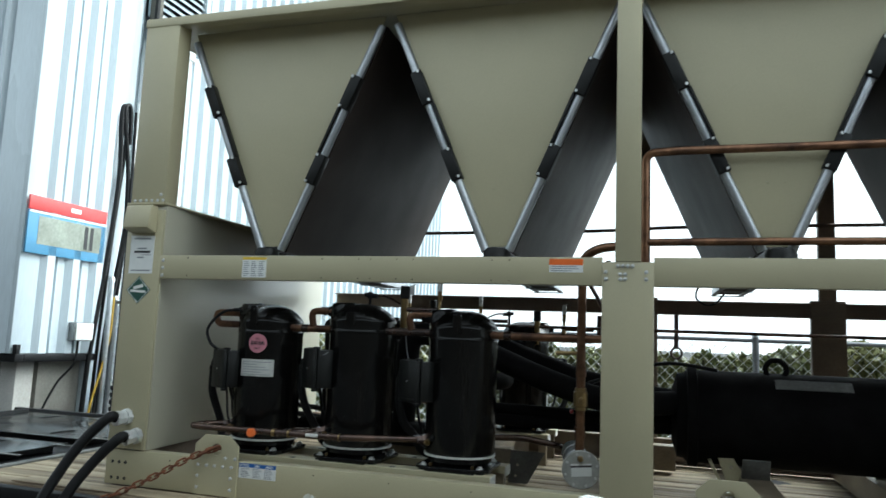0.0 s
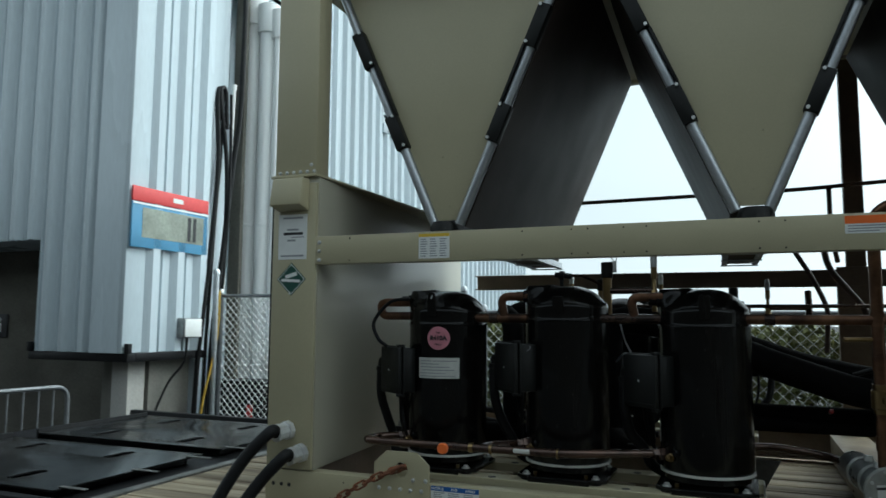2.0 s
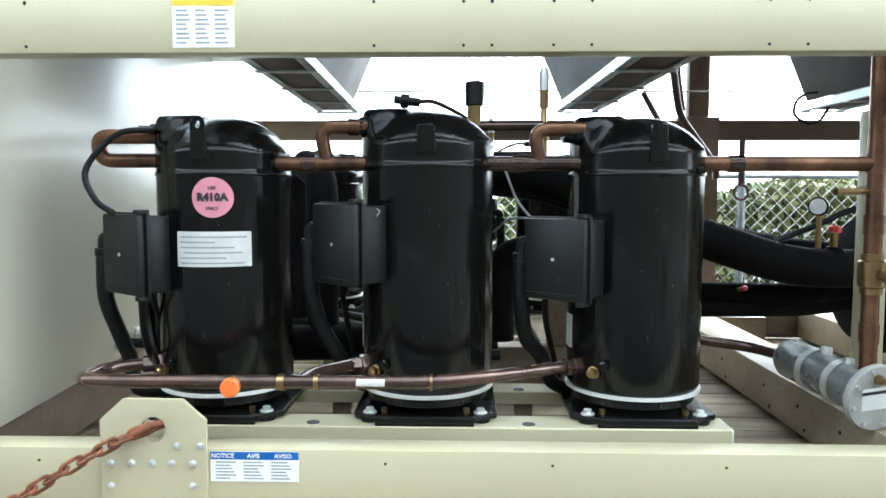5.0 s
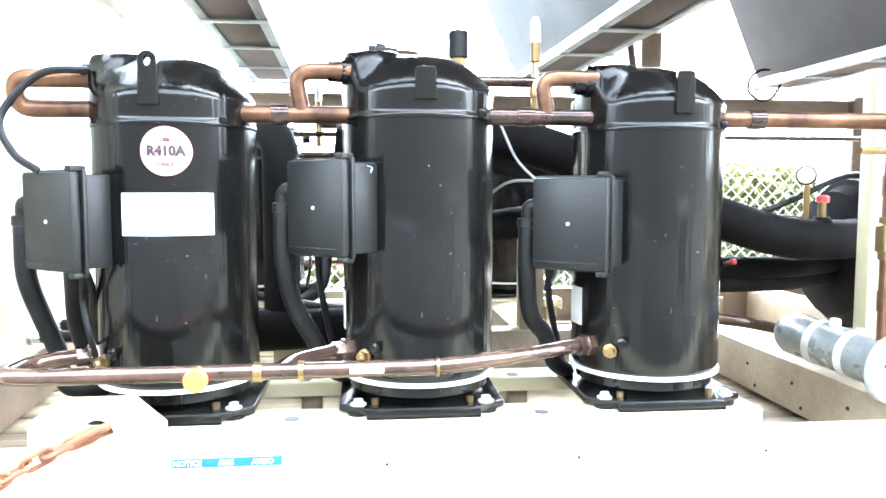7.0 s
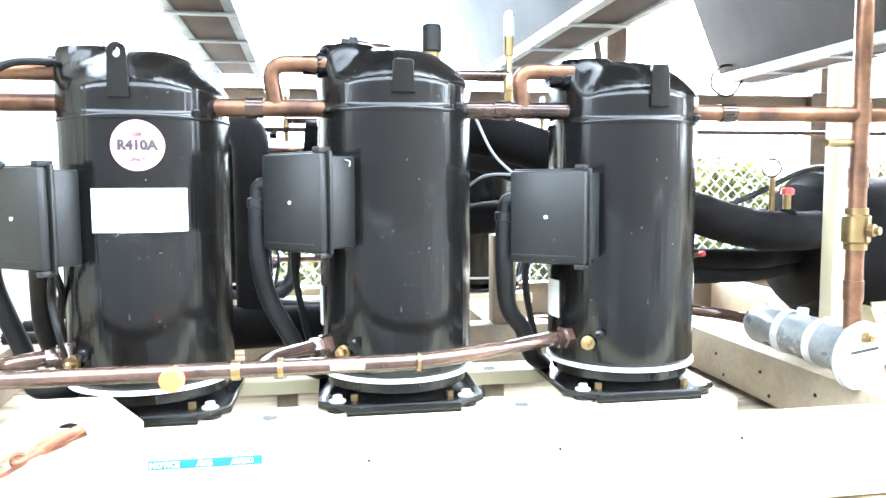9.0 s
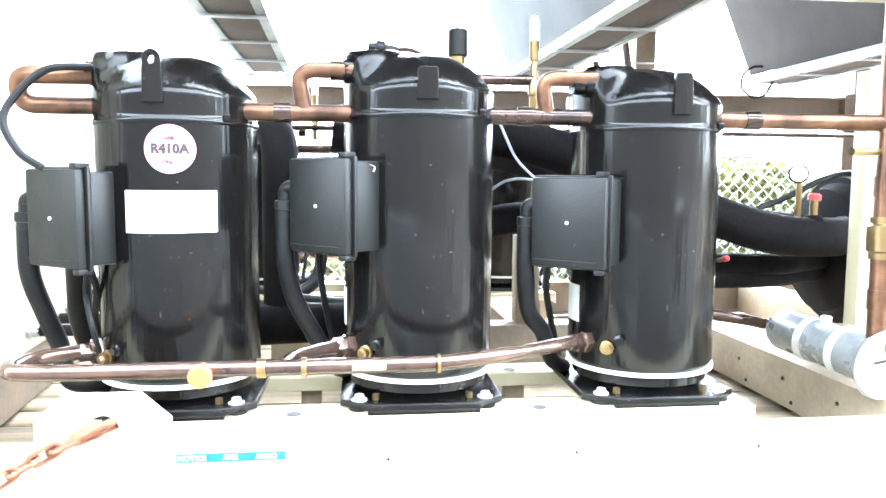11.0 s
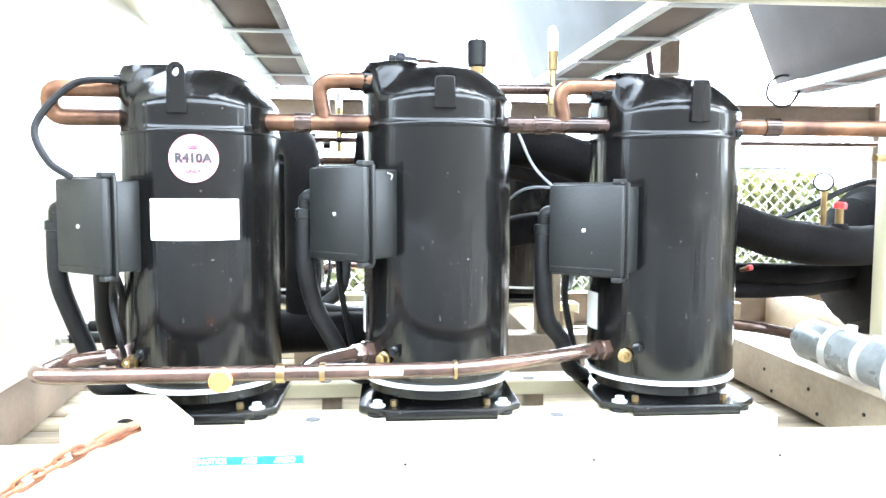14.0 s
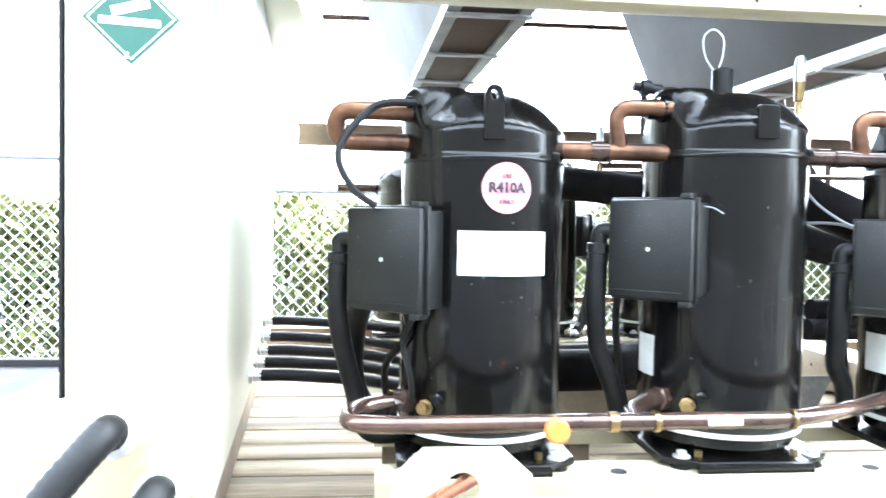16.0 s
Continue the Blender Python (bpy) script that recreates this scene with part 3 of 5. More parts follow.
for x, y, r, label in ((-6.512, 8.06, 0.140, "large round white vertical duct against the wall"), (-6.262, 8.03, 0.100, "round white vertical duct beside the large one"), (-6.10, 8.02, 0.055, "slim white pipe beside the ducts")):
    dp = thing("vertical_duct", (x, y, GROUND), label, "duct", "vertical ducts by the wall")
    part("duct_body", rod((x, y, GROUND), (x, y, 5.80 - 0.55 * (x + 6.512)), r, 36), GALVDUCT, dp)
    for z in (1.2, 2.9):
        part("duct_band", lathe([(r + 0.001, 0), (r + 0.006, 0.004), (r + 0.006, 0.03), (r + 0.001, 0.034)], (x, y, z), (0, 0, 1), 36), GALVDUCT, dp)
    zs = 5.47 - 0.55 * (x + 6.512)
    part("duct_sleeve", lathe([(r + 0.001, 0.03), (r + 0.001, 0), (r + 0.032, 0), (r + 0.036, 0.01), (r + 0.036, 0.36), (r + 0.001, 0.38)], (x, y, zs), (0, 0, 1), 36), GALVDUCT, dp, "wider white sleeve")
wp = thing("vent_pipe", (-6.21, 7.20, GROUND), "slim white plastic pipe leaning at the wall corner", "pipe")
part("pipe_body", tube([(-6.21, 7.19, GROUND), (-6.21, 7.34, 4.42)], 0.022, 14), WHITE, wp)
part("pipe_cap", rod((-6.21, 7.34, 4.40), (-6.21, 7.345, 4.46), 0.028, 12, None, None, 0.004), WHITE, wp)
wb = thing("wall_box", (-6.75, 9.24, 2.28), "grey electrical box on the rear siding", "box")
part("box_body", box(-6.745, -6.62, 9.08, 9.40, 2.28, 2.59, 0.008), SILVER, wb)
part("box_cover", box(-6.618, -6.608, 9.09, 9.39, 2.29, 2.58, 0.003), SILVER, wb)
cb = thing("cable_bundle", (-6.18, 7.25, GROUND), "black cables hanging down the wall corner", "cables")
runs = ((-6.20, 0.027, ((7.14, 4.0), (7.10, 4.33), (7.05, 4.2), (7.10, 3.5), (7.04, 2.6), (6.97, 2.0), (6.90, 1.39), (6.87, 0.9), (6.84, 0.14))),
        (-6.18, 0.024, ((7.20, 3.9), (7.17, 4.28), (7.12, 4.36), (7.08, 4.22), (7.22, 3.5), (7.24, 2.65), (7.18, 2.1), (7.11, 1.65), (7.08, 1.15), (7.06, 0.14))),
        (-6.23, 0.018, ((7.17, 4.35), (7.18, 3.7), (7.12, 2.9), (7.08, 2.2), (7.04, 1.4), (7.0, 0.14))),
        (-6.17, 0.030, ((7.47, 8.6), (7.45, 6.0), (7.42, 4.25), (7.32, 3.5), (7.21, 2.6), (7.08, 1.6), (7.02, 0.14))),
        (-6.15, 0.016, ((7.22, 4.3), (7.25, 3.4), (7.22, 2.6), (7.16, 1.9), (7.02, 1.2), (6.95, 0.14))))
for x, r, run in runs:
    part("cable", tube(spline([(x, y, z) for y, z in run]), r, 9), RUBBER, cb)
cd = thing("conduit", (-6.13, 7.06, GROUND), "grey steel conduit beside the cables", "pipe")
part("conduit_body", rod((-6.13, 7.06, GROUND), (-6.13, 7.06, 2.26), 0.03, 12), GALV, cd)
part("conduit_cap", lathe([(0, 0), (0.038, 0), (0.038, 0.03), (0.02, 0.06), (0, 0.062)], (-6.13, 7.06, 2.25), (0, 0, 1), 12), GALV, cd)
# Dark upright box stands in for the corner shade left of the duct.
tagged(part("pillar", box(-6.57, -6.41, 7.78, 7.84, 0.0, TOPZ, 0.004), SHADECONCRETE), "dark upright strip standing in for the shade beside the duct", "pillar", kind="structure")
rp = thing("yellow_rope", (-6.15, 7.12, GROUND), "yellow rope hanging along the fence end", "rope")
part("rope", tube(spline([(-6.13, 7.12, 2.08), (-6.12, 7.10, 1.65), (-6.13, 7.02, 1.25), (-6.16, 6.93, 0.8), (-6.14, 6.9, 0.35), (-6.12, 6.8, 0.14)]), 0.012, 8), YELLOWHOSE, rp)
eb = thing("junction_box", (BX + 0.06, 6.70, 1.575), "small grey electrical junction box on the siding", "box")
part("box_body", box(BX + 0.04, BX + 0.15, 6.57, 6.83, 1.575, 1.775, 0.008), SILVER, eb)
part("box_cover", box(BX + 0.152, BX + 0.162, 6.58, 6.82, 1.585, 1.765, 0.003), WHITE, eb)
part("drop_cable", tube(spline([(BX + 0.08, 6.7, 1.575), (BX + 0.07, 6.68, 1.33), (BX - 0.02, 6.55, 1.1), (BX - 0.05, 6.39, 0.7), (BX - 0.05, 6.39, 0.12)]), 0.012, 6), RUBBER, eb)
dr = thing("storage_crate", (-6.25, 7.8, GROUND), "dark storage crate with a red label behind the fence", "crate")
part("crate_body", box(-6.55, -5.95, 7.62, 8.0, GROUND, 1.03, 0.008), DARKSTEEL, dr)
part("crate_lid", box(-6.57, -5.93, 7.60, 8.02, 1.031, 1.07, 0.006), DARKSTEEL, dr)
part("crate_label", box(-6.10, -6.02, 7.612, 7.618, 0.66, 0.80), REDINK, dr, "small red label")
sg = thing("wall_sign", (BX + 0.06, 6.45, 2.45), "faded blue and red rectangular wall sign with a dull picture", "sign")
part("sign_panel", box(BX + 0.04, BX + 0.06, BY - 0.08, 6.97, 2.45, 2.89, 0.003), SIGNBLUE, sg, "blue panel")
part("red_strip", box(BX + 0.04, BX + 0.062, BY - 0.08, 6.97, 2.895, 3.04, 0.003), REDINK, sg, "red strip")
part("white_line", box(BX + 0.06, BX + 0.064, BY - 0.07, 6.965, 2.868, 2.886), WHITE, sg)
part("picture_patch", box(BX + 0.06, BX + 0.063, 6.04, 6.90, 2.55, 2.84), material("faded_olive_print", (0.22, 0.24, 0.20), 0.5, 0, 0.35, 3, 30, 0), sg, "faded olive picture")
for y in (6.66, 6.74):
    part("picture_stripe", box(BX + 0.064, BX + 0.067, y, y + 0.045, 2.57, 2.82), BLACKINK, sg)
part("logo_mark", box(BX + 0.062, BX + 0.065, 6.44, 6.58, 2.945, 2.99), WHITE, sg, "white blurred mark")

# ---- chiller: frame ----
F, X0, XC, XR, Y1 = 3.36, -2.76, -2.54, 2.25, 5.64
Z0, ZB, ZM0, ZM1, ZT0, ZT1 = 0.966, 1.135, 2.003, 2.122, 3.366, 3.412
fr = thing("chiller_frame", (-0.3, 4.5, Z0), "tan enamelled steel frame of an air-cooled chiller", "frame")


def channel(x0, x1, y0, y1, z0, z1, t=0.006):
    """A C channel along x as one profile, web at y0, flanges towards y1."""
    s = t if y1 > y0 else -t
    prof = [(y0, z0), (y1, z0), (y1, z0 + t), (y0 + s, z0 + t), (y0 + s, z1 - t), (y1, z1 - t), (y1, z1), (y0, z1)]
    b = bmesh.new()
    ends = [[b.verts.new((x, y, z)) for y, z in prof] for x in (x0, x1)]
    for i in range(8):
        b.faces.new((ends[0][i], ends[0][(i + 1) % 8], ends[1][(i + 1) % 8], ends[1][i]))
    b.faces.new(ends[0]), b.faces.new(ends[1][::-1])
    bmesh.ops.bevel(b, geom=[e for e in b.edges if abs(e.verts[0].co.x - e.verts[1].co.x) > 0.1], offset=0.0018, segments=2, affect="EDGES", profile=0.5)
    return b


part("base_rail", channel(X0, XR, F, F + 0.075, Z0, ZB), TAN, fr, "long tan base channel")
# Rear members use the tan with backlit shade painted in.
part("base_rail", channel(X0, XR, Y1, Y1 - 0.075, Z0, ZB), SHADETAN, fr, "rear base channel, shade in its colour")
# Inner beams: interior shade comes from the darker tan itself.
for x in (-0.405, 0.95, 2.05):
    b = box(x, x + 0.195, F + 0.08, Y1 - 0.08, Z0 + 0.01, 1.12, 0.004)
    part("cross_beam", b, TAN_IN, fr, "tan cross beam, inner shade in its colour")
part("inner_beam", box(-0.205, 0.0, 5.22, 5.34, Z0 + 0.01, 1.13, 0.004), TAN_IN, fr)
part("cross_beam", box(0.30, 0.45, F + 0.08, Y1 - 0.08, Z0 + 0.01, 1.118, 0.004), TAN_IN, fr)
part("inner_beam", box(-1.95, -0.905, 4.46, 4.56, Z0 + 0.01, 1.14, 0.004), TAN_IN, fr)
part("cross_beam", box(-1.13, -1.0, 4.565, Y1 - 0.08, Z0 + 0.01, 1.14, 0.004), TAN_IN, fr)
part("bracket_post", box(-1.112, -1.03, 4.475, 4.545, 1.142, 1.45, 0.003), TAN_IN, fr, "short tan post, inner shade in its colour")
for y in (3.7, 3.95, 4.2, 4.6, 5.0):
    for z in (1.0, 1.06):
        part("beam_screw", lathe([(0, 0), (0.006, 0), (0.005, 0.003), (0, 0.003)], (-0.4055, y + (z - 1.0) * 0.8, z), (-1, 0, 0), 8), DARKSTEEL, fr)
part("gusset_plate", sheet([(-0.105, 0), (0.003, 0), (0.10, 0.178), (-0.094, 0.178)], [ring(-0.055, 0.10, 0.009, 12), ring(-0.065, 0.04, 0.008, 12)], 0.006, pose(-0.81, 4.452, 0.956, 88, 0, 0), 0.001), DARKGREY, fr, "grey scuffed gusset plate")
part("mid_beam", channel(XC + 0.002, -0.3105, F - 0.004, F + 0.06, ZM0, ZM1), TAN, fr, "tan horizontal beam")
part("mid_beam", channel(-0.0995, XR - 0.2, F - 0.004, F + 0.06, ZM0, ZM1), TAN, fr)
part("mid_beam", channel(-2.615, XR, Y1, Y1 - 0.06, 1.985, 2.085), SHADETAN, fr, "rear beam, shade in its colour")
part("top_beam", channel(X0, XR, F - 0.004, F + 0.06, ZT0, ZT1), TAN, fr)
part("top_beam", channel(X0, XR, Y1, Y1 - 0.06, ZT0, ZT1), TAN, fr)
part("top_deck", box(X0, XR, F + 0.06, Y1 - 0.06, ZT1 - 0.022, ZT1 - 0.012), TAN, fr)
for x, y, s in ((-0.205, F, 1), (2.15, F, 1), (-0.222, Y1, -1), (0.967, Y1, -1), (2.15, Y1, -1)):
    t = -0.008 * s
    part("lower_post", box(x - 0.105, x + 0.105, y + t, y + t + 0.06 * s, ZB + 0.002 if s < 0 else Z0, ZM1 - 0.02, 0.003), TAN if s > 0 else SHADETAN, fr, "wide tan lower post" if s > 0 else "rear post, shade in its colour")
    part("upper_post", box(x - 0.052, x + 0.052, y + t * 1.5, y + t * 1.5 + 0.06 * s, ZM1 - 0.018, ZT1 + 0.02, 0.003), TAN if s > 0 else SHADETAN, fr)
# Unseen panel, added to keep light out of the open right end.
part("end_panel", box(XR - 0.03, XR, F + 0.08, Y1 - 0.08, ZB + 0.002, ZT0, 0.003), TAN, fr, "unseen tan panel added to block light at the right end")
part("upper_panel", box(X0 + 0.004, XC - 0.004, F, F + 0.10, 2.397, ZT1, 0.003), TAN, fr, "tan corner panel above the cabinet")
BOLT = lathe([(0, 0), (0.0088, 0), (0.0088, 0.0018), (0.0062, 0.0018), (0.0062, 0.0055), (0.0035, 0.007), (0, 0.007)], (0, 0, 0), (0, -1, 0), 8)
bolt = part("bolt", BOLT, ZINC, fr)
bolt.location = Vector((XC + 0.022, F - 0.004, 2.02)) - origin(fr)
bolt.data.transform(Matrix.Translation(Vector(fr.location)))
BOLT_ME = bolt.data


def bolts(spots, parent, y):
    for x, z in spots:
        piece("bolt", BOLT_ME, (x, y, z), parent)


bolts([(XC + 0.022, z) for z in (2.058, 2.096)], fr, F - 0.004)
bolts([(-0.295 + 0.165 * i, z) for i in (0, 1) for z in (2.03, 2.06)] + [(-0.235, 2.03), (-0.215, 2.03), (-0.235, 2.05), (-0.215, 2.05)], fr, F - 0.008)
bolts([(-0.245 + 0.02 * i, 2.085) for i in range(4)], fr, F - 0.012)
bolts([(X0 + 0.03 + 0.035 * i, 2.41) for i in range(6)] + [(XC - 0.03, 2.44)], fr, F)
hole = part("bolt_hole", lathe([(0, 0), (0.0085, 0), (0.0085, 0.001), (0, 0.001)], (-2.72, F, 0.997), (0, -1, 0), 10), BLACKINK, fr, "dark open bolt hole")
for x, z in ((-2.68, 0.997), (-2.642, 0.997), (-2.72, 1.075), (-2.68, 1.075), (-2.642, 1.075)):
    piece("bolt_hole", hole.data, origin(fr) + Vector((x + 2.72, 0, z - 0.997)), fr)
SCREW = lathe([(0, 0), (0.0035, 0), (0.003, 0.002), (0, 0.002)], (0, 0, 0), (0, -1, 0), 6)
screw = part("screw", SCREW, DARKSTEEL, fr)
screw.location = Vector((-2.37, F - 0.004, ZM1 - 0.012)) - origin(fr)
screw.data.transform(Matrix.Translation(Vector(fr.location)))
for x in (-2.37, -1.62, -1.43, -1.37, -1.24, -1.16, -0.79, -0.71):
    for z in (ZM0 + 0.014, ZM1 - 0.014):
        piece("screw", screw.data, (x, F - 0.004, z), fr)
for x in (-2.38, -1.60, -1.23, -0.85, -0.5):
    piece("screw", screw.data, (x, F, 1.105), fr)


def lifting_lug(x):
    h = [(-0.118, 0), (0.118, 0), (0.118, 0.234), (0.066, 0.281), (-0.066, 0.281), (-0.118, 0.234)]
    hole = ring(0, 0.213, 0.029, 24)
    lug = part("lifting_lug", sheet(h, [hole], 0.01, front(x, F - 0.006, Z0 + 0.002), 0.001), TAN, fr, "tan lifting lug plate with a hole")
    spots = [(-0.096, 0.139), (-0.049, 0.139), (-0.004, 0.139), (0.041, 0.139), (0.088, 0.139), (0.052, 0.179), (0.106, 0.179), (-0.097, 0.087), (0.087, 0.088), (-0.097, 0.034), (0.087, 0.034)]
    for dx, dz in spots:
        piece("bolt", BOLT_ME, (x + dx, F - 0.011, Z0 + dz), lug)


lifting_lug(-2.115)
lifting_lug(0.18)


# ---- stickers on the frame ----
def sticker(name, x0, x1, z0, z1, y, label, ground, bands=(), category="label"):
    """A thin printed label facing the path; bands: (x0, x1, z0, z1, material) in parts of its size."""
    s = thing(name, ((x0 + x1) / 2, y, z0), label, category)
    part("backing", box(x0, x1, y - 0.0015, y - 0.0003, z0, z1), ground, s)
    for a, c, d, e, mat in bands:
        part("printed_bar", box(x0 + a * (x1 - x0), x0 + c * (x1 - x0), y - 0.0022, y - 0.0016, z0 + d * (z1 - z0), z0 + e * (z1 - z0)), mat, s)
    return s


def columns(count, rows, z0, z1, mat, gap=0.06):
    out = []
    for i in range(count):
        for j in range(rows):
            w = (1 - gap) / count
            h = (z1 - z0) / rows
            out.append((gap + i * w, i * w + w * (0.72 + 0.28 * ((i * 7 + j * 3) % 4) / 4), z0 + j * h + h * 0.3, z0 + j * h + h * 0.72, mat))
    return out


sticker("warning_label", -2.051, -1.918, 2.014, 2.114, F - 0.004, "white warning label with a yellow heading on the beam", WHITE, [(0, 1, 0.87, 1, YELLOW)] + columns(3, 8, 0.05, 0.82, GREYINK))
sticker("warning_label", -0.535, -0.39, 2.056, 2.114, F - 0.004, "white warning label with an orange heading on the beam", WHITE, [(0, 1, 0.55, 1, ORANGE)] + columns(1, 3, 0.05, 0.5, GREYINK))
s = sticker("notice_label", -1.991, -1.793, 1.062, 1.130, F - 0.0005, "white notice label with a blue heading on the base rail", WHITE, [(0, 1, 0.74, 1, BLUE)] + columns(3, 6, 0.05, 0.70, GREYINK))
for x, w in ((-1.963, "NOTICE"), (-1.894, "AVIS"), (-1.828, "AVISO")):
    part("heading", words(w, 0.014, front(x, F - 0.003, 1.1205)), WHITE, s)
s = thing("paper_scrap", (-1.615, F - 0.003, 0.985), "torn scraps of white tape on the base rail", "tape")
part("scrap", sheet([(-0.032, 0.0), (-0.012, -0.004), (-0.005, 0.012), (0.004, 0.004), (0.006, 0.03), (-0.008, 0.038), (-0.022, 0.030), (-0.030, 0.018)], [], 0.001, pose(-1.615, F - 0.004, 0.986, 86, 4, 6)), BAND, s)
part("scrap", sheet([(0.0, 0.0), (0.024, 0.002), (0.030, 0.016), (0.022, 0.030), (0.010, 0.034), (0.004, 0.02)], [], 0.001, pose(-1.610, F - 0.004, 0.984, 84, -6, -5)), WHITE, s)

# ---- control cabinet at the end of the chiller ----
cab = thing("control_cabinet", (-2.65, 3.75, ZB), "tan enamelled steel control cabinet at the chiller's end", "cabinet")
CY1 = 5.575


def side_x(y):
    """The cabinet's inner side falls back a little towards the rear."""
    return XC + 0.008 - 0.085 * (y - F)


b = box(X0, XC, F + 0.0125, CY1, ZB + 0.004, 2.385, 0.004)
for v in b.verts:
    if v.co.x > X0 + 0.1:
        v.co.x += side_x(v.co.y) - XC
part("cabinet_body", b, TAN_GLOSS, cab, "glossy tan cabinet side")
part("cabinet_door", box(X0 + 0.004, XC + 0.004, F - 0.006, F + 0.012, ZB + 0.006, 2.36, 0.005), TAN, cab)
part("cabinet_top", box(X0 - 0.01, XC + 0.008, F - 0.012, CY1 + 0.01, 2.386, 2.398, 0.003), TAN, cab)
# Tan end rail; its brown is the shade below the cabinet, painted in.
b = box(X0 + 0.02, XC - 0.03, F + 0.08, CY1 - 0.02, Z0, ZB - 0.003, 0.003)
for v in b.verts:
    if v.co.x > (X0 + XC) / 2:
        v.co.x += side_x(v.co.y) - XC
part("cabinet_foot", b, SHADETAN, cab, "tan end rail under the cabinet, shade in its colour")
part("edge_seal", box(X0 - 0.006, X0 - 0.001, F + 0.0, F + 0.02, ZB + 0.2, 2.37), DARKSTEEL, cab, "black door seal")
hood = bmesh.new()
pr = [(0, 0), (-0.075, 0.02), (-0.055, 0.14), (0, 0.14)]
vs = [[hood.verts.new((x, F - 0.006 + y, 2.235 + z)) for y, z in pr] for x in (-2.728, -2.572)]
for i in range(4):
    hood.faces.new((vs[0][i], vs[0][(i + 1) % 4], vs[1][(i + 1) % 4], vs[1][i]))
hood.faces.new(vs[0]), hood.faces.new(vs[1][::-1])
bmesh.ops.bevel(hood, geom=hood.edges[:], offset=0.006, segments=2, affect="EDGES", profile=0.5)
part("vent_hood", hood, TAN, cab, "tan vent hood")
sticker("diagram_label", -2.725, -2.58, 2.026, 2.223, F - 0.006, "white paper label with a grey drawing on the cabinet", WHITE, [(0.15, 0.85, 0.9, 0.94, GREYINK), (0.18, 0.86, 0.54, 0.60, BLACKINK), (0.3, 0.7, 0.64, 0.68, GREYINK), (0.32, 0.6, 0.40, 0.44, GREYINK), (0.1, 0.9, 0.06, 0.10, GREYINK), (0.45, 0.9, 0.48, 0.5, GREYINK)])
dm = thing("diamond_label", (-2.654, F - 0.006, 1.868), "dark green diamond hazard label with white printing on the cabinet", "label")
part("backing", sheet([(-0.074, 0), (0, -0.072), (0.074, 0), (0, 0.072)], [], 0.0012, front(-2.654, F - 0.0068, 1.940)), GREEN, dm)
o = [(-0.068, 0), (0, -0.066), (0.068, 0), (0, 0.066)]
part("printed_line", sheet(o, [[(x * 0.95, y * 0.95) for x, y in o]], 0.0006, front(-2.654, F - 0.0078, 1.940)), WHITE, dm, "white border line")
part("printed_bar", box(-0.05, 0.045, -0.0003, 0.0003, -0.006, 0.006, m=Matrix.Translation((-2.654, F - 0.0078, 1.934)) @ Matrix.Rotation(radians(3), 4, "Y")), WHITE, dm)
part("printed_bar", box(-0.03, 0.03, -0.0003, 0.0003, -0.008, 0.008, m=Matrix.Translation((-2.655, F - 0.0078, 1.957)) @ Matrix.Rotation(radians(-14), 4, "Y")), WHITE, dm)
part("printed_bar", box(-2.664, -2.658, F - 0.008, F - 0.0075, 1.877, 1.887), WHITE, dm)
for k, (gx, gz, pts) in enumerate(((-2.645, 1.303, [(-2.66, 3.235, 1.305), (-2.735, 3.17, 1.20), (-2.80, 3.10, 1.05), (-2.84, 3.03, 0.88), (-2.86, 2.99, 0.6), (-2.85, 2.95, 0.2), (-2.84, 2.8, 0.03), (-2.7, 2.5, 0.03)]),
                                   (-2.578, 1.213, [(-2.59, 3.235, 1.21), (-2.67, 3.17, 1.10), (-2.735, 3.09, 0.95), (-2.77, 3.02, 0.75), (-2.78, 2.98, 0.5), (-2.76, 2.93, 0.15), (-2.74, 2.8, 0.03), (-2.6, 2.5, 0.03)]))):
    hs = thing("power_hose", (gx, F - 0.006, gz), "black ribbed hose in a zinc gland on the cabinet", "hose", "hoses from the cabinet")
    part("gland_nut", lathe([(0, 0), (0.04, 0), (0.04, 0.022), (0.033, 0.026), (0.033, 0.055), (0.037, 0.057), (0.037, 0.078), (0.03, 0.082), (0, 0.082)], (gx, F - 0.006, gz), (-0.22, -1, -0.1), 8), ZINC, hs, "zinc hexagon gland")
    part("hose", tube(spline([(gx - 0.012, F - 0.075, gz - 0.004)] + pts, 20), 0.0245, 14, None, 0.0014), RUBBER, hs)
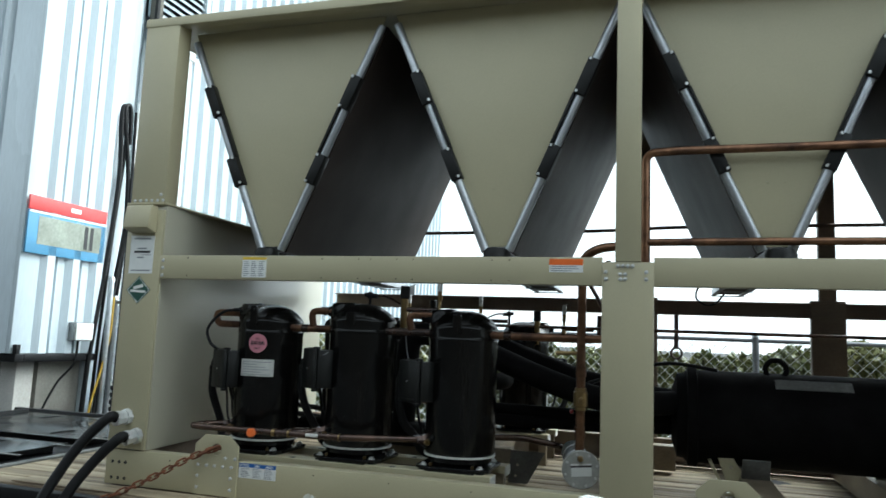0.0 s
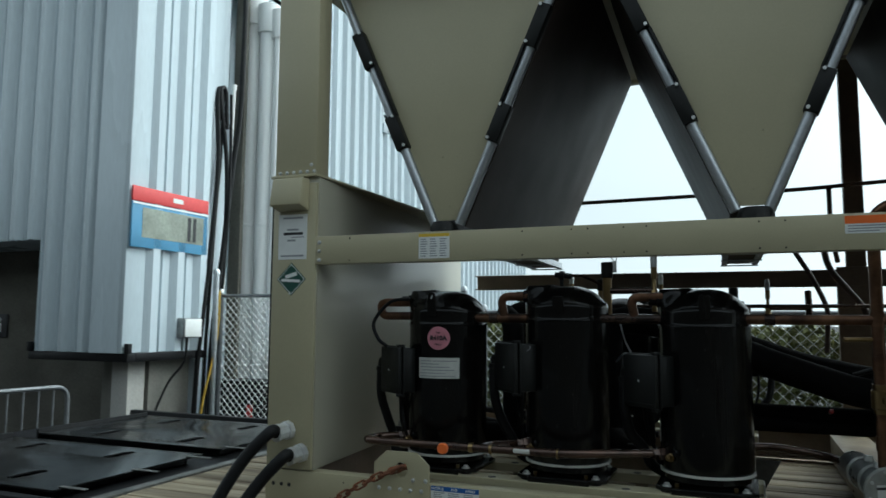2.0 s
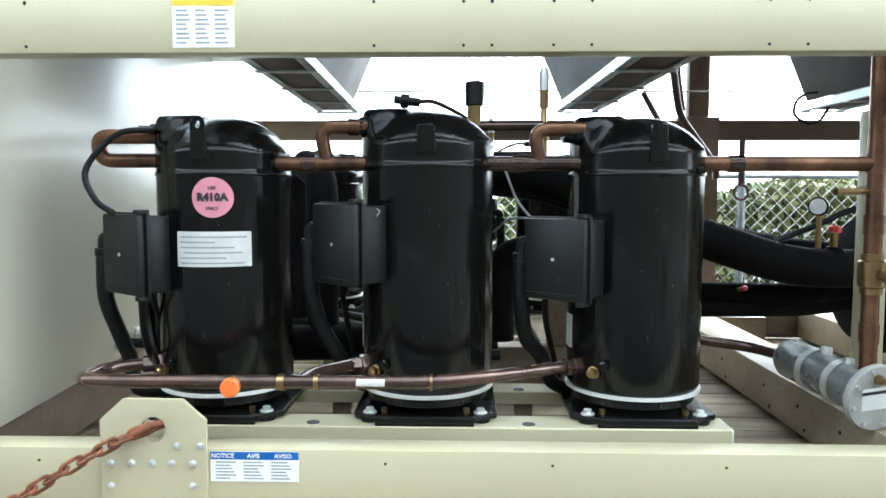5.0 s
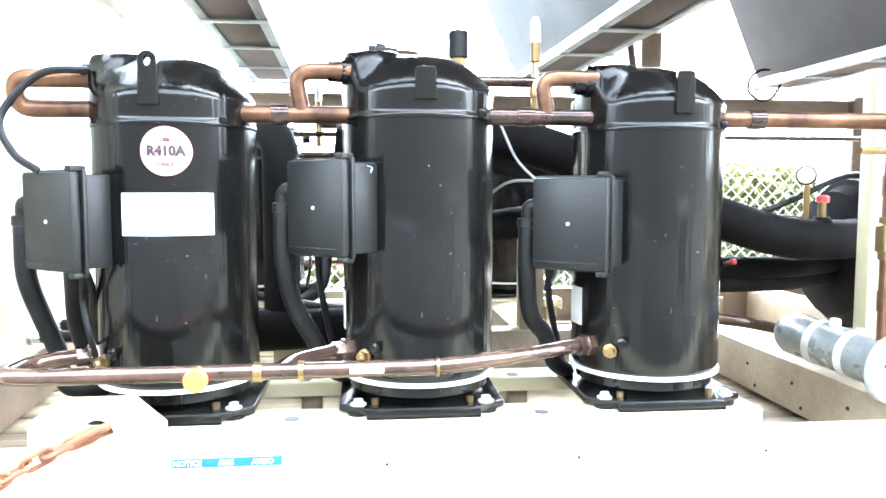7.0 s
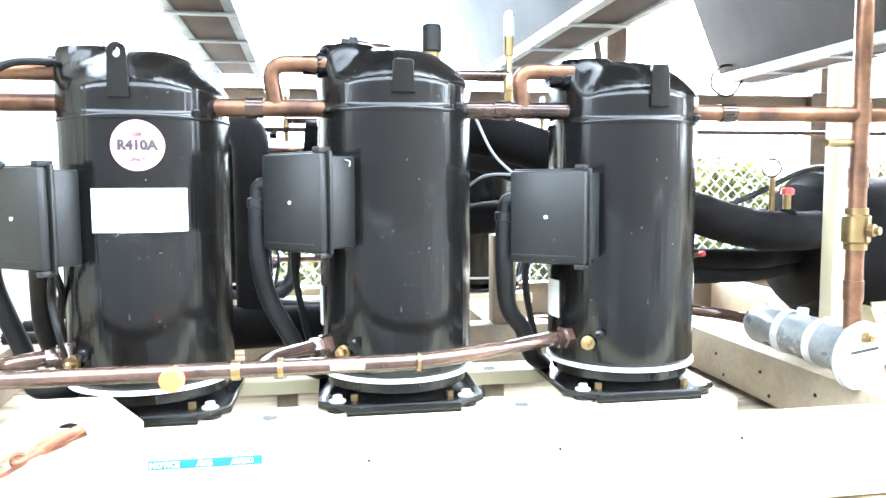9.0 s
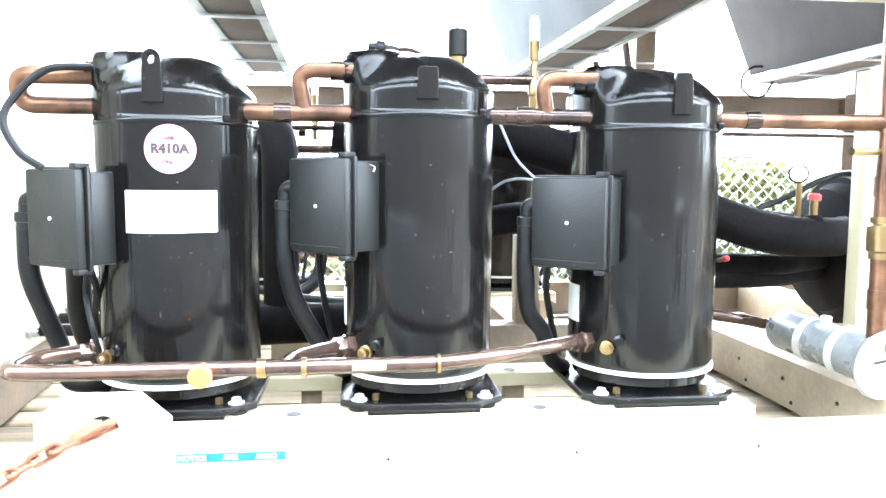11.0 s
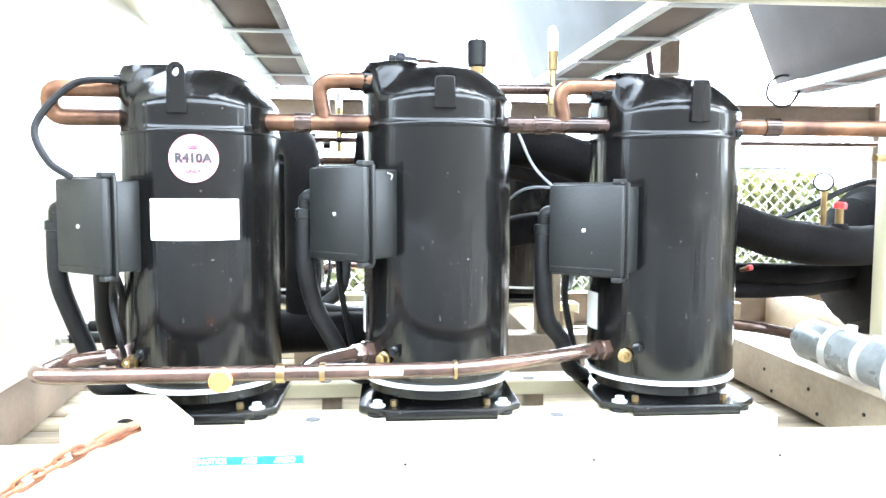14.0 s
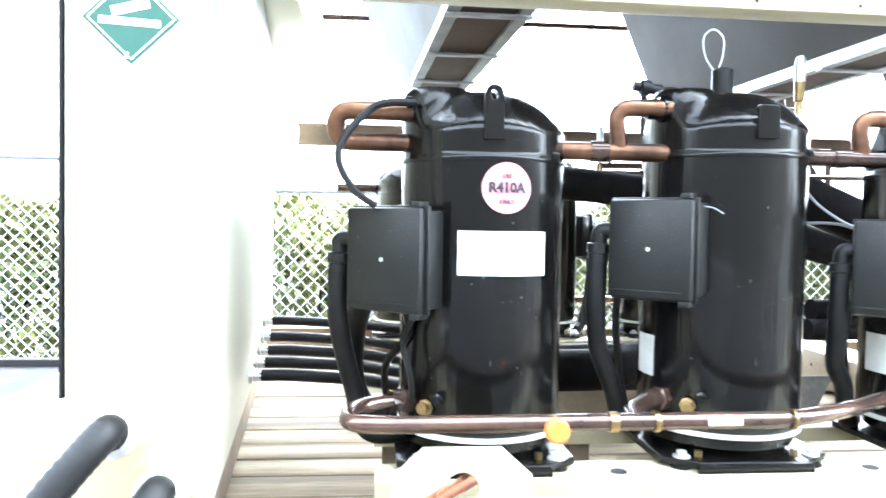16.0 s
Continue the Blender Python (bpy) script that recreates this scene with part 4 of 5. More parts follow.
# ---- condenser sections: V-shaped coil pairs ----
def condenser(xb, group="condenser coil sections"):
    v = thing("condenser_section", (xb, 4.5, 2.12), "V-shaped black condenser coils behind a unseen tan panel added to block light at the right end", "condenser", group)
    zb, zt, hb, ht, y0, y1 = 2.172, 3.34, 0.052, 0.553, 3.53, 5.45
    panel = [(-hb - 0.005, zb + 0.02), (hb + 0.005, zb + 0.02), (ht + 0.015, zt + 0.045), (-ht - 0.015, zt + 0.045)]
    part("end_panel", sheet(panel, [], 0.006, front(xb, y0 + 0.012, 0.0), 0.001), TAN, v, "tan triangular end panel")
    for dx, z in ((-0.03, 2.469), (0.043, 2.469), (0.004, 2.253)):
        part("panel_screw", lathe([(0, 0), (0.005, 0), (0.004, 0.003), (0, 0.003)], (xb + dx, y0 + 0.009, z), (0, -1, 0), 8), TAN, v)
    slope = (ht - hb) / (zt - zb)
    skew = Matrix.Identity(4)
    skew[0][1], skew[0][3] = -0.03, 0.03 * y0
    for sgn in (-1, 1):
        n = Vector((sgn, 0, -slope)).normalized()
        a, c = Vector((xb + sgn * hb, 0, zb)), Vector((xb + sgn * ht, 0, zt))
        b = bmesh.new()
        vs = [b.verts.new(p + n * o + Vector((0, y, 0))) for y in (y0 + 0.02, y1) for p, o in ((a, -0.012), (c, -0.012), (c, 0.026), (a, 0.026))]
        for q in ((0, 1, 2, 3), (7, 6, 5, 4), (0, 4, 5, 1), (1, 5, 6, 2), (2, 6, 7, 3), (3, 7, 4, 0)):
            b.faces.new([vs[i] for i in q])
        b.transform(skew)
        coil = part("coil", b, COIL, v, "black finned coil slab", flat=True)
        d = (c - a).normalized()
        mid = n * 0.004 + Vector((0, y0 - 0.002, 0))
        part("header_tube", rod(a + d * 0.0 + mid, c - d * 0.01 + mid, 0.021, 14), ALU, coil, "grey aluminium header tube")
        for s0, s1 in ((0.29, 0.42), (0.62, 0.765)):
            L = (c - a).length
            m = Matrix.Translation(a + d * (s0 + s1) / 2 * L + mid + Vector((0, -0.004, 0))) @ Matrix.Rotation(math.atan2(d.x, d.z), 4, "Y")
            br = part("bracket", box(-0.028, 0.028, -0.03, 0.026, -(s1 - s0) / 2 * L, (s1 - s0) / 2 * L, 0.006, m=m), PLASTIC, coil, "black rubber bracket")
            if s0 < 0.5:
                st = Matrix.Translation(a + d * 0.52 * L + mid + Vector((0, -0.006, 0))) @ Matrix.Rotation(math.atan2(d.x, d.z), 4, "Y")
                part("edge_strip", box(-sgn * 0.024 - 0.006, -sgn * 0.024 + 0.006, -0.022, 0.02, -0.1 * L, 0.1 * L, 0.002, m=st), PLASTIC, coil, "thin black edge strip")
            for e in (-1, 1):
                part("bracket_bolt", rod(m @ Vector((-sgn * 0.015, -0.032, e * (s1 - s0) * 0.44 * L)), m @ Vector((-sgn * 0.015, -0.04, e * (s1 - s0) * 0.44 * L)), 0.007, 8), ZINC, coil)
        x = xb + sgn * 0.085
        rail = box(x - 0.016, x + 0.016, y0 + 0.03, y1, 2.115, 2.119, 0.001)
        box(x - 0.016, x - 0.013, y0 + 0.03, y1, 2.119, 2.15, 0.0, rail)
        box(x + 0.013, x + 0.016, y0 + 0.03, y1, 2.119, 2.15, 0.0, rail)
        rail.transform(skew)
        part("bottom_rail", rail, ALU, v, "bright aluminium bottom rail")
    part("tray", box(xb - 0.068, xb + 0.068, y0 + 0.03, y1, 2.122, 2.130, 0.002, m=skew), BROWN, v)
    for i in range(5):
        y = y0 + 0.3 + i * 0.4
        part("tray_strap", box(xb - 0.105, xb + 0.105, y, y + 0.03, 2.108, 2.114, 0.001, m=skew), ALU, v)
    part("base_cap", lathe([(0, 0), (0.062, 0), (0.062, 0.03), (0.05, 0.05), (0, 0.052)], (xb + 0.01, y0 - 0.06, ZM1), (0, 0, 1), 8), PLASTIC, v, "black moulded base cap")
    return v


c1 = condenser(-1.998)
for x in (-0.807, 1.59):
    copy_thing(c1, Matrix.Translation((x, 4.5, 2.12)))
c3 = copy_thing(c1, Matrix.Translation((0.39, 4.5, 2.12)))
part("liquid_tube", tube(rounded([(0.39 - 0.085, 5.33, 2.118), (0.39 - 0.135, 5.31, 2.05), (0.39 - 0.20, 5.3, 2.035), (0.39 - 0.265, 5.3, 2.08), (0.39 - 0.255, 5.3, 2.15), (0.39 - 0.20, 5.3, 2.185), (0.39 - 0.13, 5.34, 2.19)], 0.03), 0.0065, 8), RUBBER, c3, "thin black tube loop")

# ---- compressors ----
CX, CYC, CR = (-2.044, -1.520, -0.991), 3.661, 0.1668


def dome_cap(x, y, z0, top, r):
    """Pressed cap of a scroll compressor: skirt, crowned top and a boss rising flush with one side."""
    seg, bx, by = 72, -0.103, -0.022
    b = bmesh.new()

    def height(px, py):
        crown = z0 + 0.062 + (top - z0 - 0.066) * (1 - min(1.0, math.hypot(px, py) / r) ** 2.8)
        k = min(1.0, max(0.0, (math.hypot(px - bx, py - by) - 0.052) / 0.042))
        boss = top - 0.004 - (top - z0 - 0.052) * k * k * (3 - 2 * k)
        h = max(0.03 - abs(crown - boss), 0.0) / 0.03
        return max(crown, boss) + h * h * 0.0075

    def ring_at(rad, lift):
        out = []
        for k in range(seg):
            c, d = math.cos(2 * math.pi * k / seg), math.sin(2 * math.pi * k / seg)
            out.append(b.verts.new((x + rad * c, y + rad * d, lift(rad * c, rad * d))))
        return out

    rows = [ring_at(r - 0.004, lambda u, v: z0 - 0.004), ring_at(r + 0.0025, lambda u, v: z0 - 0.004), ring_at(r + 0.004, lambda u, v: z0), ring_at(r + 0.0025, lambda u, v: z0 + 0.005), ring_at(r + 0.001, lambda u, v: z0 + 0.007)]
    rows.append(ring_at(r + 0.001, lambda u, v: z0 + 0.014))
    rows.append(ring_at(r + 0.001, lambda u, v: height(u, v) - 0.016))
    rows.append(ring_at(r + 0.001, lambda u, v: height(u, v) - 0.012))
    for inset in (0.001, 0.0035, 0.009, 0.013, 0.03, 0.045, 0.06, 0.075, 0.09, 0.105, 0.12, 0.135, 0.15):
        sink = 0.010 * (1 - math.sqrt(max(0.0, 1 - (1 - min(1.0, inset / 0.010)) ** 2)))
        rows.append(ring_at(r + 0.001 - inset, lambda u, v: height(u, v) - sink))
    for a, c in zip(rows, rows[1:]):
        for k in range(seg):
            b.faces.new((a[k], a[(k + 1) % seg], c[(k + 1) % seg], c[k]))
    b.faces.new(rows[-1])
    return b


def compressor(i, x, top, dz, label):
    y = CYC
    c = thing("compressor", (x, y, 1.155), label, "compressor", "scroll compressors")
    r = CR
    shell = [(0, 1.195), (r - 0.02, 1.195), (r - 0.014, 1.205), (r - 0.004, 1.222), (r, 1.23), (r, 1.755 + dz), (r - 0.006, 1.757 + dz), (0, 1.757 + dz)]
    part("shell", lathe(shell, (x, y, 0), (0, 0, 1), 72), BLACK, c, "glossy black steel shell")
    part("cap", dome_cap(x, y, 1.750 + dz, top, r), BLACK, c, "pressed black cap with a boss on one side")
    part("seam_clip", box(x + 0.118, x + 0.132, y - r * 0.69 - 0.008, y - r * 0.69 + 0.008, 1.752 + dz, 1.768 + dz, 0.003), BLACK, c)
    part("white_band", lathe([(r - 0.006, 1.2115), (r + 0.003, 1.212), (r + 0.003, 1.220), (r - 0.004, 1.2205)], (x, y, 0), (0, 0, 1), 56), BAND, c, "white band round the foot")
    part("skirt", lathe([(r - 0.012, 1.206), (r - 0.012, 1.188), (r - 0.024, 1.178), (r - 0.026, 1.172), (0, 1.172)], (x, y, 0), (0, 0, 1), 48), BLACK, c)
    w, k = 0.172, 0.05
    foot = [(-w, -w + k), (-w + k, -w + 0.012), (-w + k + 0.02, -w), (w - k - 0.02, -w), (w - k, -w + 0.012), (w, -w + k), (w, w - k), (w - k, w), (-w + k, w), (-w, w - k)]
    part("foot_plate", sheet(foot, [], 0.016, pose(x, y, 1.164), 0.003), BLACK, c, "black mounting plate")
    part("foot_lip", box(x - 0.118, x + 0.118, y - w - 0.010, y - w + 0.003, 1.149, 1.170, 0.003), BLACK, c)
    for sx in (-1, 1):
        for sy in (-1, 1):
            q = (x + sx * 0.135, y + sy * 0.135, 1.172)
            part("mount_bolt", lathe([(0, 0), (0.017, 0), (0.017, 0.003), (0.010, 0.004), (0.010, 0.012), (0, 0.014)], q, (0, 0, 1), 10), ZINC, c, "zinc washer and bolt")
            part("mount_bolt", lathe([(0, 0), (0.008, 0), (0.008, 0.012), (0, 0.013)], (q[0] - sx * 0.035, q[1], q[2]), (0, 0, 1), 6), BRASS, c, "brass-coloured nut")
            part("grommet", rod((q[0], q[1], 1.1525), (q[0], q[1], 1.158), 0.022, 14), RUBBER, c)
    # lifting tab on the dome
    lx, ly = x + (-0.006, 0.004, 0.013)[i], y - r - 0.004
    low = (0.036, 0.074, 0.052)[i]
    wd = (0.016, 0.019, 0.017)[i]
    tab = [(-wd * 1.1, low), (wd * 1.1, low), (wd, 0.11)] + ([(wd * math.cos(a), 0.118 + wd * math.sin(a)) for a in [j * math.pi / 8 for j in range(9)]] if i == 0 else [(wd, 0.131), (wd - 0.003, 0.135), (-wd + 0.003, 0.135), (-wd, 0.131)]) + [(-wd, 0.11)]
    hole = ring(0, 0.116, 0.008, 12, 1.4) if i == 0 else []
    tz = (1.889, 1.868, 1.868)[i] - 0.14
    part("lifting_tab", sheet(tab, [hole] if hole else [], 0.012, pose(lx, ly, tz, 90, 0, 0), 0.002), BLACK, c, "black lifting tab")
    # terminal box, turned to the left of the shell
    a = radians((-38, -45, -40)[i])
    m = Matrix.Translation((x - (0.196, 0.206, 0.212)[i], y - 0.136, (1.557, 1.583, 1.549)[i])) @ Matrix.Rotation(a, 4, "Z")
    bx = part("terminal_box", box(-0.082, 0.082, 0.0, 0.082, -0.092, 0.092, 0.006, m=m), PLASTIC, c, "black plastic terminal box")
    part("box_lid", box(-0.085, 0.085, -0.022, -0.001, -0.097, 0.097, 0.007, m=m), PLASTIC, bx, "black box lid")
    part("lid_rim", box(-0.089, 0.089, 0.001, 0.010, -0.101, 0.101, 0.003, m=m), PLASTIC, bx)
    part("lid_screw", rod(m @ Vector((0, -0.021, 0)), m @ Vector((0, -0.025, 0)), 0.004, 8), ZINC, bx)
    part("lid_latch", box(0.06, 0.08, -0.018, 0.014, 0.097, 0.108, 0.002, m=m), PLASTIC, bx)
    part("lid_latch", box(0.06, 0.08, -0.018, 0.014, -0.108, -0.097, 0.002, m=m), PLASTIC, bx)
    part("lid_panel_ridge", box(-0.080, 0.066, -0.0245, -0.0215, -0.083, -0.080, 0.001, m=m), PLASTIC, bx)
    if i == 1:
        part("stray_wire", tube(spline([m @ Vector((0.080, 0.05, 0.085)), m @ Vector((0.105, 0.04, 0.080)), m @ Vector((0.13, 0.012, 0.070))], 5), 0.0014, 5), GREYINK, bx, "short grey stray wire")
    # conduit out of the box, down behind the shell
    z = m.translation.z
    part("cable_gland", lathe([(0, 0), (0.021, 0), (0.021, 0.016), (0.024, 0.017), (0.024, 0.035), (0.02, 0.037), (0, 0.038)], (x - 0.292, y - 0.062, z - 0.028), (0.05, 0, 1), 10), PLASTIC, bx, "black plastic cable gland")
    part("gland_elbow", tube(rounded([(x - 0.29, y - 0.062, z + 0.008), (x - 0.29, y - 0.062, z + 0.035), (x - 0.245, y - 0.09, z + 0.035)], 0.03), 0.017, 10), PLASTIC, bx)
    pts = [(x - 0.293, y - 0.062, z - 0.02), (x - 0.292, y - 0.058, z - 0.12), (x - 0.276, y - 0.03, z - 0.21)]
    pts += [(x - 0.258, y - 0.01, 1.275), (x - 0.247, y - 0.015, 1.225), (x - 0.215, y - 0.03, 1.195), (x - 0.12, y + 0.02, 1.186)] if i == 0 else [(x - 0.235, y, 1.285), (x - 0.205, y + 0.03, 1.215), (x - 0.16, y + 0.08, 1.178)]
    part("conduit", tube(spline(pts, 8), 0.020, 12), RUBBER, c, "black flexible conduit")
    lead = [(x - 0.225, y + 0.0, z - 0.09), (x - 0.222, y + 0.02, z - 0.17), (x - 0.20, y + 0.04, 1.285), (x - 0.175, y + 0.06, 1.20)] if i else [m @ Vector((0.0, 0.05, -0.09)), m @ Vector((0.0, 0.07, -0.15)), Vector((x - 0.195, y + 0.03, 1.32)), Vector((x - 0.185, y + 0.1, 1.2))]
    part("thin_lead", tube(spline(lead, 6), 0.008, 6), RUBBER, c)
    if i == 0:
        part("conduit", tube(spline([(x - 0.235, y + 0.05, z - 0.07), (x - 0.262, y + 0.12, z - 0.16), (x - 0.268, y + 0.15, z - 0.26), (x - 0.245, y + 0.18, 1.21), (x - 0.18, y + 0.24, 1.16)], 8), 0.027, 12), RUBBER, c, "fat black flexible conduit")
        part("thin_lead", tube(spline([m @ Vector((0.05, 0.02, -0.10)), Vector((x - 0.165, y - 0.11, 1.40)), Vector((x - 0.15, y - 0.12, 1.33)), Vector((x - 0.145, y - 0.10, 1.28))], 6), 0.006, 6), RUBBER, c)
    else:
        tag = bmesh.new()
        edge = [[tag.verts.new((x + (r + 0.0015) * math.cos(t), y + (r + 0.0015) * math.sin(t), h)) for h in (1.315, 1.40)] for t in [radians(172 + 4 * k) for k in range(7)]]
        for p, q in zip(edge, edge[1:]):
            tag.faces.new((p[0], q[0], q[1], p[1]))
        part("side_label", tag, BAND, c, "white data label on the shell")
    # oil and equalising fittings at the foot
    fx, fy = x - 0.148, y - 0.075
    part("oil_fitting", lathe([(0, 0), (0.026, 0), (0.026, 0.02), (0.021, 0.022), (0.021, 0.045), (0, 0.045)], (fx, fy + 0.004, 1.276), (-0.88, -0.47, 0), 6), COPPER_DARK, c, "brown hexagon pipe fitting")
    part("service_valve", lathe([(0, 0), (0.011, 0), (0.011, 0.010), (0.016, 0.011), (0.016, 0.017), (0.012, 0.018), (0.012, 0.030), (0.007, 0.031), (0.006, 0.036), (0, 0.036)], (x - 0.112, y - 0.113, 1.272), (-0.6, -0.8, 0.0), 8), BRASS, c, "brass service valve")
    part("sight_stub", lathe([(0, 0), (0.013, 0), (0.013, 0.012), (0.008, 0.014), (0.008, 0.022), (0, 0.022)], (x - 0.094, y - 0.130, 1.289), (-0.5, -0.86, 0), 8), BLACK, c, "black hexagon plug")
    # discharge stub on the dome side
    part("discharge_stub", lathe([(0, 0), (0.026, 0), (0.026, 0.03), (0.021, 0.034), (0.021, 0.06), (0, 0.06)], (x - 0.135, y - 0.05, top - 0.048), (-1, -0.1, 0), 14), BLACK, c, "black discharge stub")
    return c


K = [compressor(0, CX[0], 1.900, 0.0, "black scroll compressor with a round pink refrigerant label"),
     compressor(1, CX[1], 1.916, 0.020, "taller black scroll compressor in the middle of the row"),
     compressor(2, CX[2], 1.897, 0.0, "black scroll compressor beside the copper riser")]

# the rear circuit's compressors stand the other way round
for i, x in enumerate((-2.085, -1.535, -1.005)):
    o = copy_thing(K[i], Matrix.Translation((x, 5.31, 1.155)) @ Matrix.Rotation(math.pi, 4, "Z"))
    tagged(o, "black scroll compressor of the rear circuit", "compressor", "scroll compressors")


def wrapped(x0, x1, z0, z1, off, seg=16):
    """A thin label wrapped on the first shell, between two offsets along x."""
    b = bmesh.new()
    rows = []
    for i in range(seg + 1):
        x = x0 + (x1 - x0) * i / seg
        y = CYC - math.sqrt((CR + off) ** 2 - (x - CX[0]) ** 2)
        rows.append([b.verts.new((x, y, z)) for z in (z0, z1)])
    for a, c in zip(rows, rows[1:]):
        b.faces.new((a[0], c[0], c[1], a[1]))
    return b


def bend(b, off):
    """Wraps a flat mesh at the shell's front onto the first shell."""
    for v in b.verts:
        dx = v.co.x - CX[0]
        v.co.y = CYC - math.sqrt(max(0.0, (CR + off + (CYC - CR - v.co.y)) ** 2 - dx * dx))
    return b


lb = thing("refrigerant_label", (-2.022, CYC - CR, 1.645), "round pink refrigerant label on the black shell", "label")
d = bmesh.new()
rings = [[d.verts.new((-2.022 + 0.048 * k / 5 * math.cos(i * math.pi / 20), CYC - CR, 1.694 + 0.048 * k / 5 * math.sin(i * math.pi / 20))) for i in range(40)] for k in range(1, 6)]
d.faces.new(rings[0])
for a, c in zip(rings, rings[1:]):
    for i in range(40):
        d.faces.new((a[i], a[(i + 1) % 40], c[(i + 1) % 40], c[i]))
part("backing", bend(d, 0.0012), PINK, lb)
part("lettering", bend(words("R410A", 0.026, front(-2.022, CYC - CR, 1.694), width=0.072, bold=0.05), 0.0024), BLACKINK, lb, "dark lettering")
part("lettering", bend(words("USE", 0.011, front(-2.022, CYC - CR, 1.716)), 0.0024), BLACKINK, lb)
part("lettering", bend(words("ONLY", 0.011, front(-2.022, CYC - CR, 1.668)), 0.0024), BLACKINK, lb)
nl = thing("name_plate", (-2.035, CYC - CR, 1.53), "white rectangular data plate on the black shell", "label")
part("backing", wrapped(-2.112, -1.940, 1.529, 1.613, 0.0012), BAND, nl)
for i, (a, c) in enumerate(((0.05, 0.95), (0.05, 0.55), (0.05, 0.8), (0.1, 0.9), (0.05, 0.7), (0.05, 0.92))):
    z = 1.602 - i * 0.0125
    part("printed_bar", wrapped(-2.112 + 0.172 * a, -2.112 + 0.172 * c, z - 0.004, z, 0.002), GREYINK, nl)

# rails under the compressors
for y in (3.474, 3.79, 5.10, 5.44):
    r = thing("mounting_rail", (-1.5, y, ZB), "tan steel mounting rail under the compressors", "rail", "mounting rails")
    right = -0.797 if y < 4.5 else -0.80
    b, sect = bmesh.new(), [(0.002, 1.118), (0.008, 1.118), (0.008, 1.144), (0.094, 1.144), (0.094, 1.118), (0.10, 1.118), (0.10, 1.149), (0.097, 1.152), (0.005, 1.152), (0.002, 1.149)]
    ends = [[b.verts.new((x, y + u, z)) for u, z in sect] for x in (-2.26, right)]
    for k in range(10):
        b.faces.new((ends[0][k], ends[0][(k + 1) % 10], ends[1][(k + 1) % 10], ends[1][k]))
    b.faces.new(ends[0]), b.faces.new(ends[1][::-1])
    part("end_plug", box(right + 0.0005, right + 0.006, y + 0.004, y + 0.098, 1.105, 1.150, 0.002), BAND, r, "pale end plug")
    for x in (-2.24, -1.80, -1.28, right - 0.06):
        part("rail_support", box(x, x + 0.05, y + 0.03, y + 0.08, Z0 - 0.012, 1.143, 0.002), TAN_IN, r, "tan support under the rail, shade in its colour")
    part("rail_body", b, TAN, r)
    for x in (-1.79, -1.27):
        part("slot", lathe([(0, 0), (0.016, 0), (0.016, 0.001), (0, 0.001)], (x, y + 0.03, 1.1522), (0, 0, 1), 12), BLACKINK, r, "dark bolt slot")

# ---- pipes ----
def pipe(name, path, r, mat, label, bend_r=0.05, collars=(), category="pipe", seg=14):
    t = thing(name, path[0], label, category)
    pts = rounded(path, bend_r)
    part("pipe_run", tube(pts, r, seg), mat, t)
    for p, d, w, m2 in collars:
        part("collar", lathe([(r, -w), (r + 0.003, -w), (r + 0.003, w), (r, w)], p, d, 14), m2, t)
    return t


eq = pipe("equalising_pipe", [(CX[0] - 0.17, 3.575, 1.277), (-2.31, 3.53, 1.274), (-2.31, 3.405, 1.278), (-2.23, 3.40, 1.276), (-1.50, 3.405, 1.278), (-1.36, 3.46, 1.279), (-1.175, 3.575, 1.277)], 0.0158, COPPER_DARK,
          "brown copper equalising pipe across the compressors' feet", 0.06, [((-1.84, 3.402, 1.277), (1, 0, 0), 0.008, BRASS), ((-1.76, 3.403, 1.277), (1, 0, 0), 0.005, BRASS), ((-1.50, 3.405, 1.278), (1, 0, 0), 0.003, BRASS)])
part("branch", tube(rounded([(-1.80, 3.405, 1.277), (-1.785, 3.47, 1.279), (-1.70, 3.575, 1.277)], 0.04), 0.0165, 14), COPPER_DARK, eq)
b = bmesh.new()
arc = [[b.verts.new((x, 3.404 - 0.0163 * math.cos(t), 1.2775 + 0.0163 * math.sin(t))) for x in (-1.668, -1.604)] for t in [-0.35 + i * 0.17 for i in range(7)]]
for p, q in zip(arc, arc[1:]):
    b.faces.new((p[0], p[1], q[1], q[0]))
part("paper_wrap", b, BAND, eq, "small paper label")
cap = part("orange_cap", lathe([(0, 0), (0.0195, 0), (0.0215, 0.004), (0.0215, 0.018), (0.018, 0.022), (0, 0.022)], (-1.949, 3.385, 1.270), (0.05, -1, 0.05), 24), ORANGE, eq, "orange plastic cap")
part("cap_stem", rod((-1.951, 3.39, 1.262), (-1.946, 3.405, 1.285), 0.012, 10), BRASS, eq)

